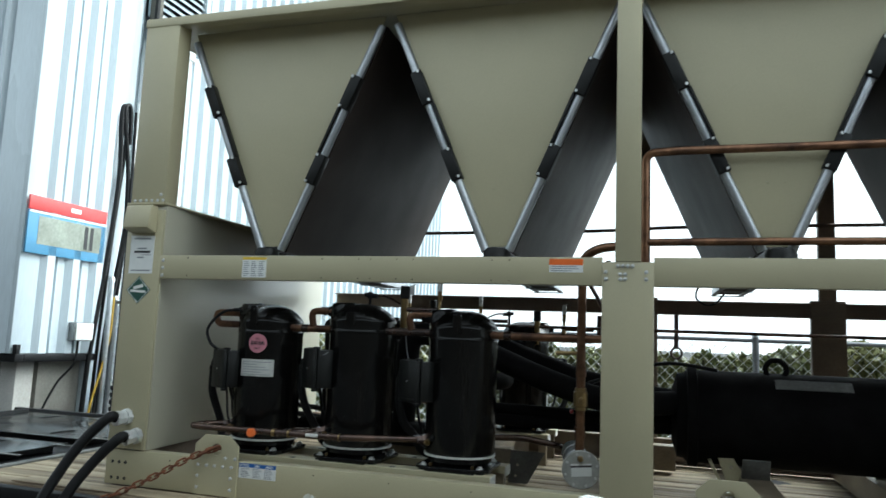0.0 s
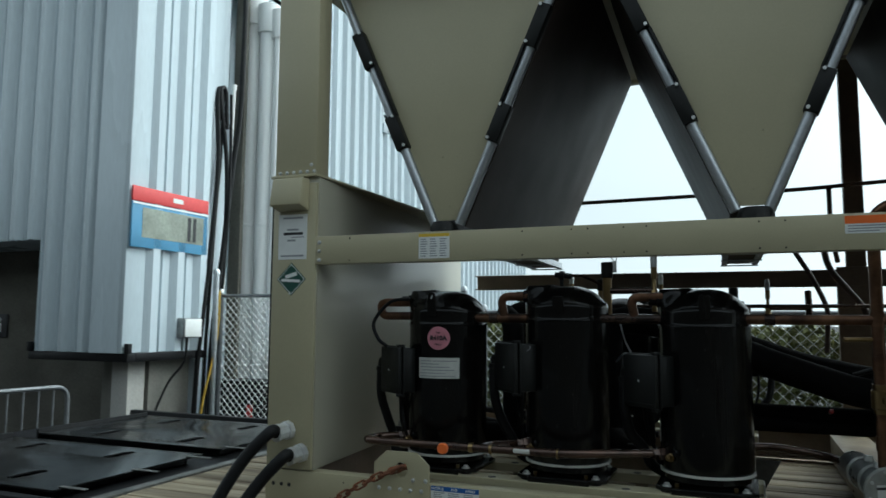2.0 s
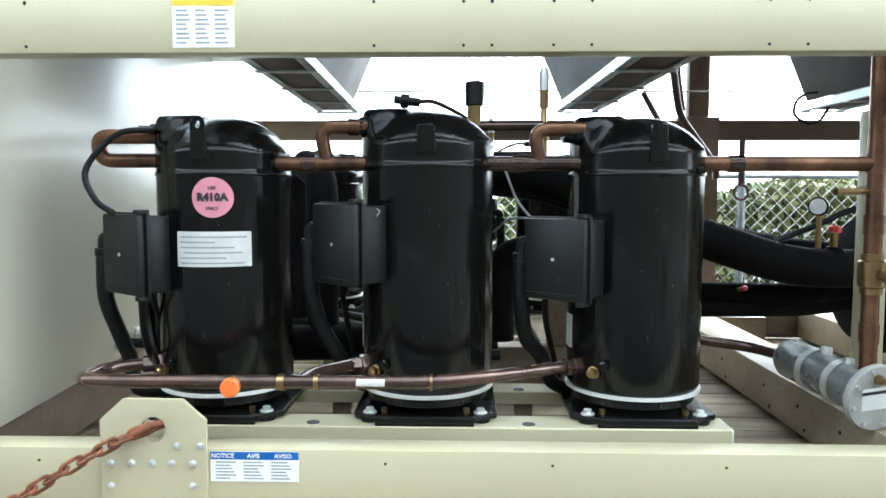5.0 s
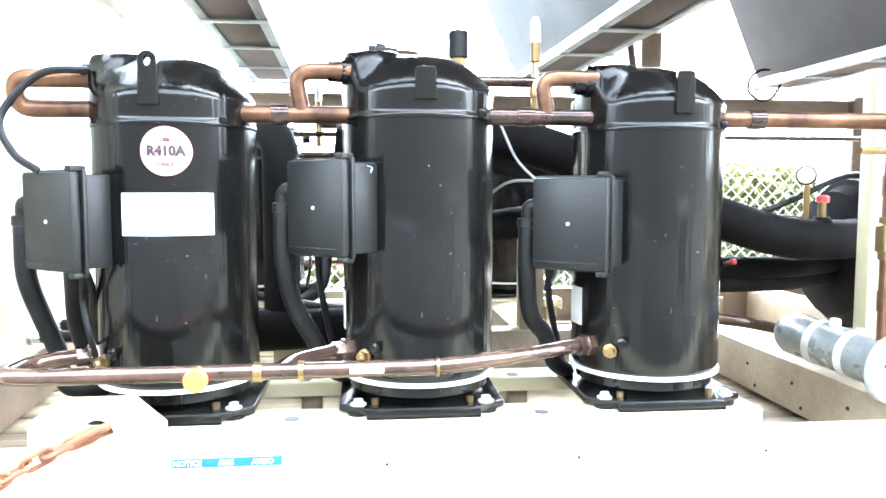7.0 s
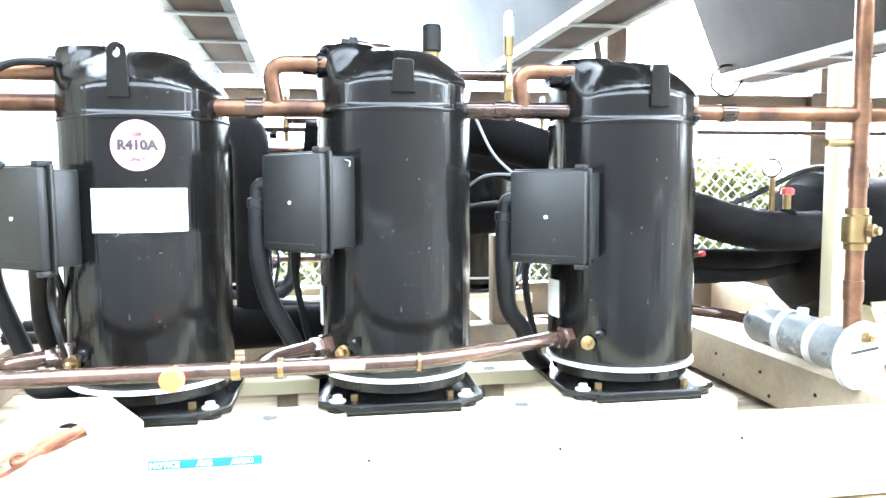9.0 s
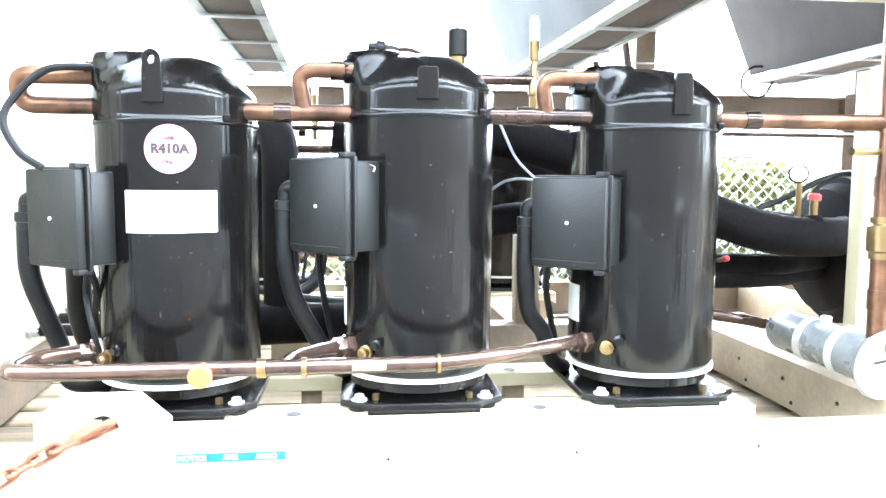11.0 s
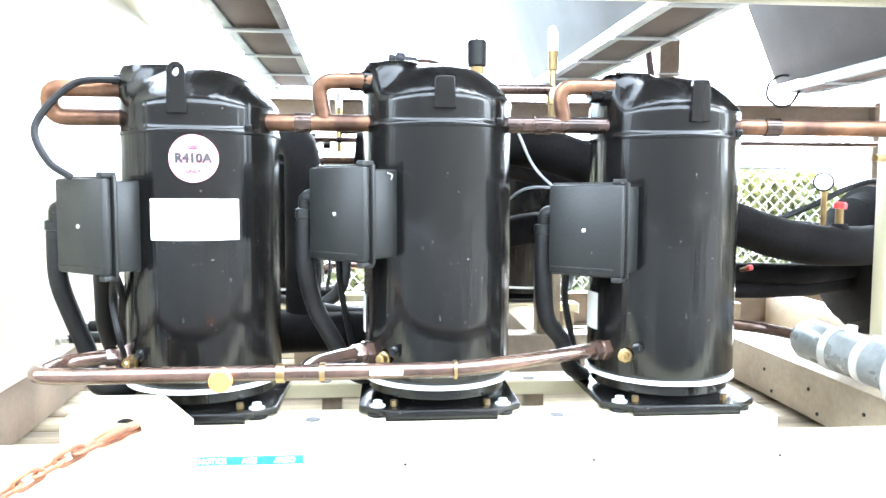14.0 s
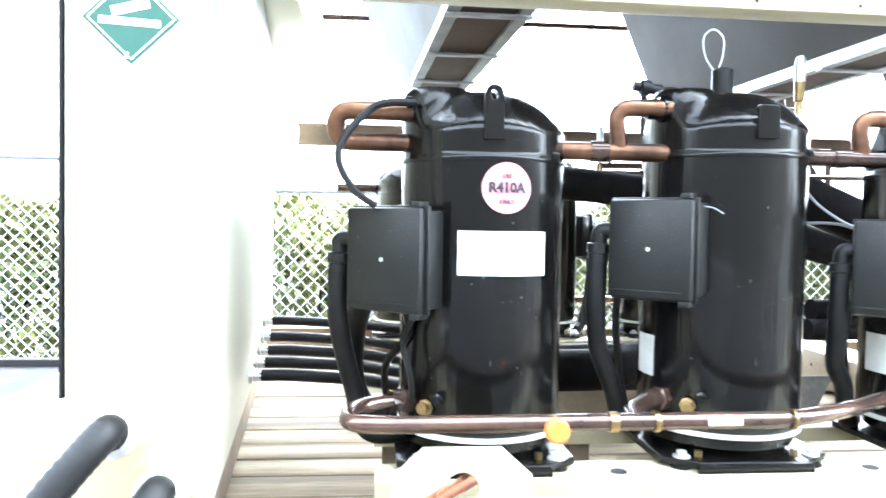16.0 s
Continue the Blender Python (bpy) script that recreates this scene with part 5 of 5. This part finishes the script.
HDR, HZ = 3.605, 1.778
hd = pipe("discharge_pipe", [(CX[0] - 0.15, 3.60, 1.845), (-2.345, 3.60, 1.845), (-2.345, 3.62, HZ + 0.008), (CX[0] - 0.14, 3.62, HZ + 0.008)], 0.0185, COPPER, "tarnished copper return bend beside the first compressor", 0.045)
for n, (x0, x1) in enumerate(((CX[0], CX[1]), (CX[1], CX[2]), (CX[2], None))):
    a, mat = x0 + 0.15, (COPPER, COPPER_DARK, COPPER)[n]
    run = [(a, HDR, HZ), (x1 - 0.15, HDR, HZ)] if x1 else [(a, HDR, HZ), (-0.14, HDR, HZ), (-0.14, 3.50, HZ + 0.05), (-0.14, 3.50, 2.605), (0.0, 3.48, 2.605), (2.0, 3.48, 2.605)]
    hd = pipe("discharge_pipe", run, 0.0185, mat, ("tarnished copper discharge pipe between compressors", "brown copper discharge pipe between compressors", "long tarnished copper discharge pipe to the coils")[n], 0.05, [((a + 0.08, HDR, HZ), (1, 0, 0), 0.018, COPPER_DARK)])
    if x1:
        part("branch", tube(rounded([(x1 - 0.14, 3.60, 1.868 - 0.006 * n), (x1 - 0.265, 3.60, 1.868 - 0.006 * n), (x1 - 0.25, HDR, HZ + 0.01)], 0.045), 0.0175, 14), COPPER, hd)
lw = pipe("copper_riser", [(-0.42, 3.605, 1.262), (-0.42, 3.605, 2.15), (-0.34, 3.56, 2.19), (-0.20, 3.50, 2.19)], 0.0205, COPPER, "copper riser with a brass ball valve", 0.06,
          [((-0.42, 3.605, z), (0, 0, 1), 0.024, COPPER) for z in (1.36, 1.63, 1.78)])
part("valve_body", lathe([(0, -0.05), (0.026, -0.05), (0.026, -0.035), (0.032, -0.03), (0.032, 0.03), (0.026, 0.035), (0.026, 0.05), (0, 0.05)], (-0.42, 3.605, 1.508), (0, 0, 1), 16), BRASS, lw, "brass ball valve")
part("valve_stem", lathe([(0, 0), (0.015, 0), (0.015, 0.014), (0.010, 0.016), (0.010, 0.026), (0, 0.026)], (-0.412, 3.572, 1.506), (0.4, -0.9, 0), 8), BRASS, lw)
part("drain_cock", rod((-0.440, 3.605, 1.712), (-0.530, 3.575, 1.710), 0.009, 8), BRASS, lw, "small brass cock")
pipe("copper_handrail", [(-0.14, 3.50, 2.205), (0.3, 3.49, 2.208), (2.0, 3.49, 2.21)], 0.0165, COPPER, "long copper pipe in front of the coils", 0.04)
ba = thing("pressure_valve", (-1.198, 3.91, 1.81), "brass schrader valve on the discharge pipe", "valve")
part("valve_body", lathe([(0, 0), (0.011, 0), (0.011, 0.05), (0.016, 0.052), (0.016, 0.09), (0.009, 0.10), (0.009, 0.14), (0.013, 0.142), (0.013, 0.19), (0, 0.192)], (-1.198, 3.91, 1.81), (0, 0, 1), 10), BRASS, ba)
part("valve_cross", rod((-1.198, 3.91, 1.90), (-1.398, 3.92, 1.90), 0.014, 10), COPPER_DARK, ba, "brown cross pipe")
part("valve_cap", lathe([(0, 0), (0.014, 0), (0.014, 0.05), (0.009, 0.065), (0, 0.065)], (-1.198, 3.91, 2.0), (0, 0, 1), 10), ZINC, ba)
sw = thing("pressure_switch", (-1.398, 3.92, 1.9), "dark pressure switch on a brass stem", "switch")
part("stem", rod((-1.398, 3.92, 1.80), (-1.398, 3.92, 1.965), 0.020, 12), BRASS, sw)
part("switch_body", rod((-1.398, 3.92, 1.957), (-1.398, 3.92, 2.027), 0.026, 12, None, None, 0.004), PLASTIC, sw)
vl = thing("service_valve", (-1.60, 3.92, 1.93), "dark service valve with a lever across the dome's back", "valve")
part("valve_body", lathe([(0, -0.03), (0.012, -0.03), (0.012, -0.012), (0.02, -0.01), (0.02, 0.012), (0.013, 0.014), (0.013, 0.045), (0, 0.045)], (-1.60, 3.92, 1.973), (1, 0, -0.12), 10), DARKSTEEL, vl)
part("valve_stem", rod((-1.60, 3.92, 1.86), (-1.60, 3.92, 1.968), 0.009, 8), DARKSTEEL, vl)
part("valve_tube", tube(spline([(-1.56, 3.92, 1.970), (-1.51, 3.92, 1.968), (-1.43, 3.94, 1.93), (-1.40, 3.92, 1.90)]), 0.006, 6), COPPER_DARK, vl)
lp = thing("wire_loop", (-1.381, 4.0, 1.985), "white cable loop with a small tag", "cable")
part("loop", tube(spline([(-1.378, 4.0, 2.035), (-1.406, 4.0, 2.075), (-1.412, 4.0, 2.125), (-1.386, 4.0, 2.148), (-1.358, 4.0, 2.125), (-1.360, 4.0, 2.075), (-1.374, 4.0, 2.035)]), 0.0025, 6), BAND, lp)
part("tag", box(-1.391, -1.365, 3.975, 3.978, 1.985, 2.035), WHITE, lp)
part("tie", tube([(-1.376, 3.976, 2.03), (-1.376, 4.0, 2.037)], 0.002, 5), WHITE, lp)

# insulated suction line to the evaporator
su = pipe("suction_pipe", [(-1.42, 4.05, 1.30), (-1.42, 4.08, 1.79), (-1.15, 4.10, 1.755), (-0.70, 4.10, 1.575), (-0.39, 4.10, 1.474), (-0.15, 4.14, 1.468), (-0.01, 4.32, 1.466)], 0.062, FOAM, "fat black foam-insulated suction pipe", 0.12, (), "pipe", 18)
pipe("suction_pipe", [(-2.02, 4.02, 1.24), (-1.62, 4.05, 1.24), (-1.48, 4.22, 1.24), (-1.44, 4.42, 1.20)], 0.055, FOAM, "black foam-insulated pipe behind the compressors", 0.08, (), "pipe", 16)
pipe("insulated_pipe", [(-0.95, 4.22, 1.385), (-0.30, 4.22, 1.375), (-0.02, 4.4, 1.375)], 0.035, FOAM, "black foam-insulated liquid pipe", 0.08)
pipe("insulated_pipe", [(-1.87, 4.06, 1.25), (-1.87, 4.06, 1.76), (-1.95, 4.2, 1.80)], 0.05, FOAM, "upright black foam-insulated pipe", 0.06)
ev = thing("evaporator", (0.9, 4.45, 1.1), "black insulated horizontal evaporator shell on cradles", "evaporator")
EVZ, EVR = 1.398, 0.243
part("shell", lathe([(0, -0.06), (0.14, -0.055), (0.22, -0.03), (EVR - 0.02, 0.0), (EVR, 0.02), (EVR, 2.0), (EVR - 0.03, 2.03), (0, 2.06)], (0.03, 4.45, EVZ), (1, 0, 0), 48), FOAM, ev)
part("head_flange", lathe([(EVR + 0.0, 0), (EVR + 0.02, 0.004), (EVR + 0.02, 0.05), (EVR, 0.054)], (0.05, 4.45, EVZ), (1, 0, 0), 48), FOAM, ev)
for x in (0.375, 1.05):
    for sy in (-1, 1):
        part("cradle", box(x - 0.065, x + 0.065, -0.006, 0.006, 0.0, 0.11, 0.002, m=pose(0, 4.45 + sy * 0.17, 1.12, 0, 0, 0) @ Matrix.Rotation(radians(-sy * 28), 4, "X")), DARKGREY, ev, "dusty grey cradle plate")
part("bracket_edge", box(-0.007, 0.007, 4.24, 4.36, 0.0, 0.17, 0.002, m=Matrix.Translation((0.232, 0, 1.045)) @ Matrix.Rotation(radians(-26), 4, "Y")), TAN, ev, "tan slanted bracket flange")
part("bracket_web", sheet([(0.255, 1.045), (0.30, 1.075), (0.31, 1.15), (0.272, 1.208), (0.20, 1.205)], [ring(0.262, 1.165, 0.010, 12)], 0.008, pose(0, 4.30, 0, 90, 0, 0), 0.001), TAN, ev, "tan bracket web")
part("bracket_foot", box(0.20, 0.299, 4.24, 4.36, 1.03, 1.044, 0.002), TAN, ev)
part("lifting_eye", tube([(0.49 + 0.05 * math.cos(a), 4.40, EVZ + EVR + 0.02 + 0.05 * math.sin(a)) for a in [i * math.pi / 8 for i in range(16)]], 0.014, 8, closed=True), FOAM, ev)
part("data_plate", sheet([(-0.175, -0.035), (0.175, -0.035), (0.175, 0.035), (-0.175, 0.035)], [], 0.003, pose(0.65, 4.45 - EVR * 0.622, EVZ + EVR * 0.796, 38, 0, 0)), DARKGREY, ev, "grey data plate")
part("cable", tube(spline([(-0.44, 4.13, 1.555), (-0.30, 4.17, 1.60), (-0.15, 4.22, 1.655), (0.0, 4.3, 1.672), (0.2, 4.34, 1.645)]), 0.010, 8), RUBBER, ev, "black sensor cable")
pg = thing("pressure_gauge", (-0.30, 4.13, 1.5), "round white-faced pressure gauge on a brass stem", "gauge")
part("stem", rod((-0.30, 4.13, 1.52), (-0.30, 4.13, 1.64), 0.009, 8), BRASS, pg)
part("gauge_body", lathe([(0, 0), (0.028, 0), (0.030, 0.004), (0.030, 0.022), (0.027, 0.023), (0, 0.0225)], (-0.295, 4.14, 1.667), (-0.75, -1, 0), 20), DARKSTEEL, pg, "dark gauge case")
part("gauge_face", lathe([(0, 0.0230), (0.025, 0.0230), (0.025, 0.0238), (0, 0.0238)], (-0.295, 4.14, 1.667), (-0.75, -1, 0), 20), WHITE, pg)
rv = thing("relief_valve", (-0.255, 4.1, 1.53), "brass valve with a red cap on the insulated pipe", "valve")
part("boss", lathe([(0, 0), (0.034, 0), (0.022, 0.018), (0, 0.018)], (-0.255, 4.12, 1.522), (0, 0, 1), 14), FOAM, rv, "black foam collar")
part("stem", rod((-0.255, 4.12, 1.535), (-0.255, 4.12, 1.585), 0.012, 10), BRASS, rv)
part("red_cap", lathe([(0, 0), (0.020, 0), (0.020, 0.016), (0.013, 0.022), (0, 0.022)], (-0.255, 4.12, 1.585), (0.1, 0, 1), 8), REDINK, rv, "red cap")

# filter drier
a, c = Vector((-0.482, 3.88, 1.234)), Vector((-0.408, 3.575, 1.203))
L = (c - a).length
dr = thing("filter_drier", a, "silver cylindrical filter drier with a bolted end cover", "drier")
part("canister", lathe([(0, -0.03), (0.03, -0.03), (0.047, -0.02), (0.057, 0.0), (0.057, L - 0.045), (0.068, L - 0.040), (0.070, L - 0.022), (0, L - 0.02)], a, c - a, 36), SILVER, dr)
for u in (0.085, 0.185):
    part("band", lathe([(0.0575, u), (0.0595, u), (0.0595, u + 0.022), (0.0575, u + 0.022)], a, c - a, 36), ZINC, dr, "bright clamp band")
part("end_cover", lathe([(0, L - 0.02), (0.082, L - 0.02), (0.084, L - 0.017), (0.084, L - 0.003), (0.082, L), (0, L)], a, c - a, 40), PALEGREY, dr, "bolted pale grey end cover")
for u, h in ((0.135, 0.022), (0.215, 0.018)):
    p = a + (c - a).normalized() * u
    part("port", lathe([(0, 0), (0.015, 0), (0.015, h), (0.010, h + 0.003), (0, h + 0.003)], p + Vector((0, 0, 0.05)), (0.15, 0.1, 1), 8), ZINC, dr, "hexagon port")
q = (c - a).to_track_quat("Z", "Y")
for i in range(8):
    p = a + q @ Vector((0.071 * math.cos(i * math.pi / 4 + 0.3), 0.071 * math.sin(i * math.pi / 4 + 0.3), L))
    part("cover_bolt", rod(p, p + (c - a).normalized() * 0.006, 0.006, 6), ZINC, dr)
part("cover_label", box(-0.045, 0.045, -0.028, 0.028, L + 0.0005, L + 0.0012, m=Matrix.Translation(a) @ q.to_matrix().to_4x4() @ Matrix.Rotation(radians(4), 4, "Z")), WHITE, dr, "white cover label")
part("label_bar", box(-0.046, 0.046, 0.012, 0.020, L + 0.0013, L + 0.0018, m=Matrix.Translation(a) @ q.to_matrix().to_4x4() @ Matrix.Rotation(radians(4), 4, "Z")), BLACKINK, dr)
part("charge_port", lathe([(0, 0), (0.013, 0), (0.013, 0.012), (0.008, 0.014), (0.008, 0.024), (0, 0.024)], c + Vector((-0.005, -0.004, 0.05)), c - a, 8), BRASS, dr)
pipe("liquid_line", [(-0.90, 3.90, 1.27), (-0.75, 3.98, 1.27), (-0.56, 3.98, 1.245), (-0.505, 3.89, 1.240)], 0.016, COPPER_DARK, "brown liquid line into the drier", 0.05)
# tan inner post behind the riser
tp = thing("inner_post", (-0.313, 3.805, Z0), "slim tan support post behind the copper riser", "post")
part("post_body", box(-0.345, -0.282, 3.78, 3.83, Z0 + 0.0, 1.93, 0.003), TAN, tp)
part("post_foot", box(-0.365, -0.262, 3.76, 3.85, Z0 - 0.0, Z0 + 0.01, 0.002), TAN, tp)
# cables from the cabinet
for y, z in ((4.20, 1.198), (4.38, 1.200), (4.56, 1.206), (4.72, 1.225), (4.86, 1.262)):
    x = side_x(y)
    w = thing("power_cable", (x, y, z), "black power cable from the cabinet's side", "cable", "cables from the cabinet")
    part("gland", lathe([(0, 0), (0.024, 0), (0.024, 0.012), (0.018, 0.014), (0.018, 0.035), (0, 0.036)], (x, y, z), (1, 0, 0), 8), ZINC, w, "zinc cable gland")
    part("cable_run", tube(spline([(x + 0.03, y, z), (x + 0.12, y + 0.005, z - 0.002), (-2.3, y + 0.03, z - 0.02), (-2.08, y + 0.05, z - 0.05), (-1.75, y + 0.05, 1.155), (-1.3, y + 0.05, 1.155)]), 0.0175, 10), RUBBER, w)
sl = thing("sensor_lead", (-2.2, 3.57, 1.84), "thin black lead from the dome to the terminal box", "cable")
part("lead", tube(spline([(-2.19, 3.575, 1.86), (-2.27, 3.545, 1.845), (-2.335, 3.52, 1.76), (-2.31, 3.51, 1.69), (-2.265, 3.51, 1.655)]), 0.0075, 8), RUBBER, sl)

# rear circuit pipes and the elbow between compressors
pipe("insulated_pipe", [(-1.30, 4.30, 1.20), (-1.30, 4.30, 1.49), (-1.18, 4.30, 1.52), (-0.98, 4.42, 1.52), (-0.98, 4.6, 1.52)], 0.05, FOAM, "black foam-insulated elbow behind the compressors", 0.09, (), "pipe", 16)
pipe("insulated_pipe", [(-1.0, 4.16, 1.335), (-0.30, 4.26, 1.325), (-0.02, 4.42, 1.325)], 0.032, FOAM, "lower black foam-insulated liquid pipe", 0.08)
# Added dark upright that covers a bright reflection on the rear shell.
pipe("insulated_pipe", [(-2.112, 4.8, 1.16), (-2.112, 4.8, 1.82), (-2.0, 4.9, 1.86)], 0.043, FOAM, "upright black pipe added to cover a bright reflection", 0.06)
pipe("discharge_pipe", [(-2.42, 5.36, 1.778), (-0.9, 5.36, 1.778), (-0.5, 5.36, 1.778), (-0.5, 5.42, 1.95)], 0.0185, COPPER_DARK, "brown copper discharge pipe of the rear circuit", 0.06)
pipe("equalising_pipe", [(-2.30, 5.56, 1.278), (-1.0, 5.55, 1.278), (-0.8, 5.40, 1.28)], 0.0175, COPPER_DARK, "brown copper equalising pipe of the rear circuit", 0.06)
pipe("suction_pipe", [(-1.75, 4.75, 1.80), (-1.1, 4.75, 1.74), (-0.60, 4.70, 1.56), (-0.2, 4.62, 1.48), (0.02, 4.55, 1.46)], 0.062, FOAM, "fat black foam-insulated suction pipe of the rear circuit", 0.12, (), "pipe", 18)
for p, q in (((-1.32, 3.74, 1.775), (-1.24, 3.60, 1.63)), ((-1.345, 3.80, 1.60), (-1.23, 3.60, 1.62))):
    w = thing("grey_lead", p, "thin grey lead running to the terminal box", "cable")
    a, c = Vector(p), Vector(q)
    part("lead", tube(spline([a, a + (c - a) * 0.35 + Vector((0.0, 0, -0.03 if p[2] > 1.7 else 0.03)), a + (c - a) * 0.75 + Vector((0, 0, -0.02 if p[2] > 1.7 else 0.025)), c]), 0.0032, 6), GREYINK, w)
vh = thing("valve_handle", (-0.525, 4.16, 1.40), "small valve with a red plastic cap", "valve")
part("stem", rod((-0.525, 4.205, 1.388), (-0.525, 4.145, 1.402), 0.007, 8), BRASS, vh)
part("red_cap", lathe([(0, 0), (0.009, 0), (0.009, 0.014), (0.006, 0.018), (0, 0.018)], (-0.525, 4.145, 1.402), (0, -1, 0.2), 12), REDINK, vh)

hg = thing("pipe_hanger", (0.008, Y1 - 0.03, 1.99), "rusty brown strap hanger with a ring under the rear beam", "hanger")
part("hanger_rod", box(-0.006, 0.024, Y1 - 0.034, Y1 - 0.028, 1.755, 1.984, 0.001), BROWN, hg)
part("hanger_ring", tube([(0.010 + 0.036 * math.cos(a), Y1 - 0.031, 1.719 + 0.038 * math.sin(a)) for a in [k * math.pi / 9 for k in range(18)]], 0.008, 8, closed=True), BROWN, hg)

# rear thin conduit and the chain
pipe("rear_conduit", [(-2.3, 5.58, 2.232), (-1.0, 5.58, 2.236), (-0.3, 5.57, 2.228), (2.2, 5.58, 2.236)], 0.0042, GREYINK, "thin grey line along the rear frame", 0.02)
pipe("rear_handrail", [(-2.5, 5.5, 2.55), (-0.5, 5.5, 2.565), (0.0, 5.5, 2.59), (2.0, 5.5, 2.6)], 0.0125, COPPER_DARK, "brown copper pipe behind the coils", 0.2)
pipe("rear_branch", [(-0.36, 5.5, 2.57), (-0.36, 5.5, 2.30), (-0.33, 5.5, 2.12)], 0.014, COPPER_DARK, "brown copper drop pipe behind the coils", 0.05)
pipe("rear_pipe", [(-2.0, 5.2, 1.86), (-0.45, 5.2, 1.86), (2.1, 5.2, 1.86)], 0.011, COPPER_DARK, "brown copper pipe along the rear", 0.02)
# the rear circuit's valves
for o, x, y, z in ((ba, -1.842, 5.231, 1.81), (sw, -1.657, 5.221, 1.9), (ba, -1.30, 5.20, 1.80), (ba, -0.72, 5.22, 1.76), (sw, -0.90, 5.20, 1.84), (vl, -1.10, 5.22, 1.90)):
    copy_thing(o, Matrix.Translation((x, y, z)) @ Matrix.Rotation(math.pi, 4, "Z"))
ch = thing("chain", (-2.11, F - 0.02, 1.19), "rusty steel binder chain through the lifting lug", "chain")
path = spline([(-2.11, F + 0.005, 1.185), (-2.16, F - 0.03, 1.172), (-2.25, 3.30, 1.128), (-2.40, 3.26, 1.04), (-2.56, 3.20, 0.955), (-2.68, 3.13, 0.905), (-2.74, 3.05, 0.86), (-2.75, 3.0, 0.76), (-2.72, 2.98, 0.6)], 30)
dist, link_me = 0.0, None
for p, q in zip(path, path[1:]):
    dist += (q - p).length
    if dist < 0.0365 and link_me:
        continue
    dist = 0.0
    rot = (q - p).to_track_quat("X", "Z")
    if link_me is None:
        pts = [(0.016 + 0.0118 * math.cos(a), 0.0118 * math.sin(a), 0) for a in [-math.pi / 2 + i * math.pi / 6 for i in range(7)]] + [(-0.016 - 0.0118 * math.cos(a), -0.0118 * math.sin(a), 0) for a in [-math.pi / 2 + i * math.pi / 6 for i in range(7)]]
        o = part("link", tube(pts, 0.0042, 7, closed=True), RUST, None)
        link_me, count = o.data, 0
        o.parent = ch
    else:
        o = new("link", link_me)
        o.parent = ch
    count += 1
    o.location = p - Vector(ch.location)
    o.rotation_mode = "QUATERNION"
    o.rotation_quaternion = rot @ Euler((radians(78 + 90 * (count % 2)), 0, 0)).to_quaternion()
hk = part("hook", tube(spline([(-2.105, F + 0.02, 1.188), (-2.10, F - 0.02, 1.198), (-2.125, F - 0.03, 1.188), (-2.165, F - 0.035, 1.168), (-2.20, F - 0.04, 1.152)]), 0.008, 9), RUST, ch, "rusty grab hook")

hs = thing("hanger_strap", (-0.4, 5.3, 1.8), "dark bent strap hanging beside the rear post", "strap")
part("strap", tube(rounded([(-0.44, 5.32, 2.33), (-0.40, 5.32, 2.08), (-0.22, 5.32, 1.84), (-0.22, 5.32, 1.78)], 0.06), 0.018, 10), BROWN, hs)
hs = thing("hanger_strap", (-0.75, 5.32, 1.8), "dark bent strap hanging under the coil tray", "strap")
part("strap", tube(rounded([(-0.575, 5.32, 2.19), (-0.485, 5.32, 2.032), (-0.407, 5.32, 1.846), (-0.423, 5.32, 1.60)], 0.06), 0.014, 10), BROWN, hs)
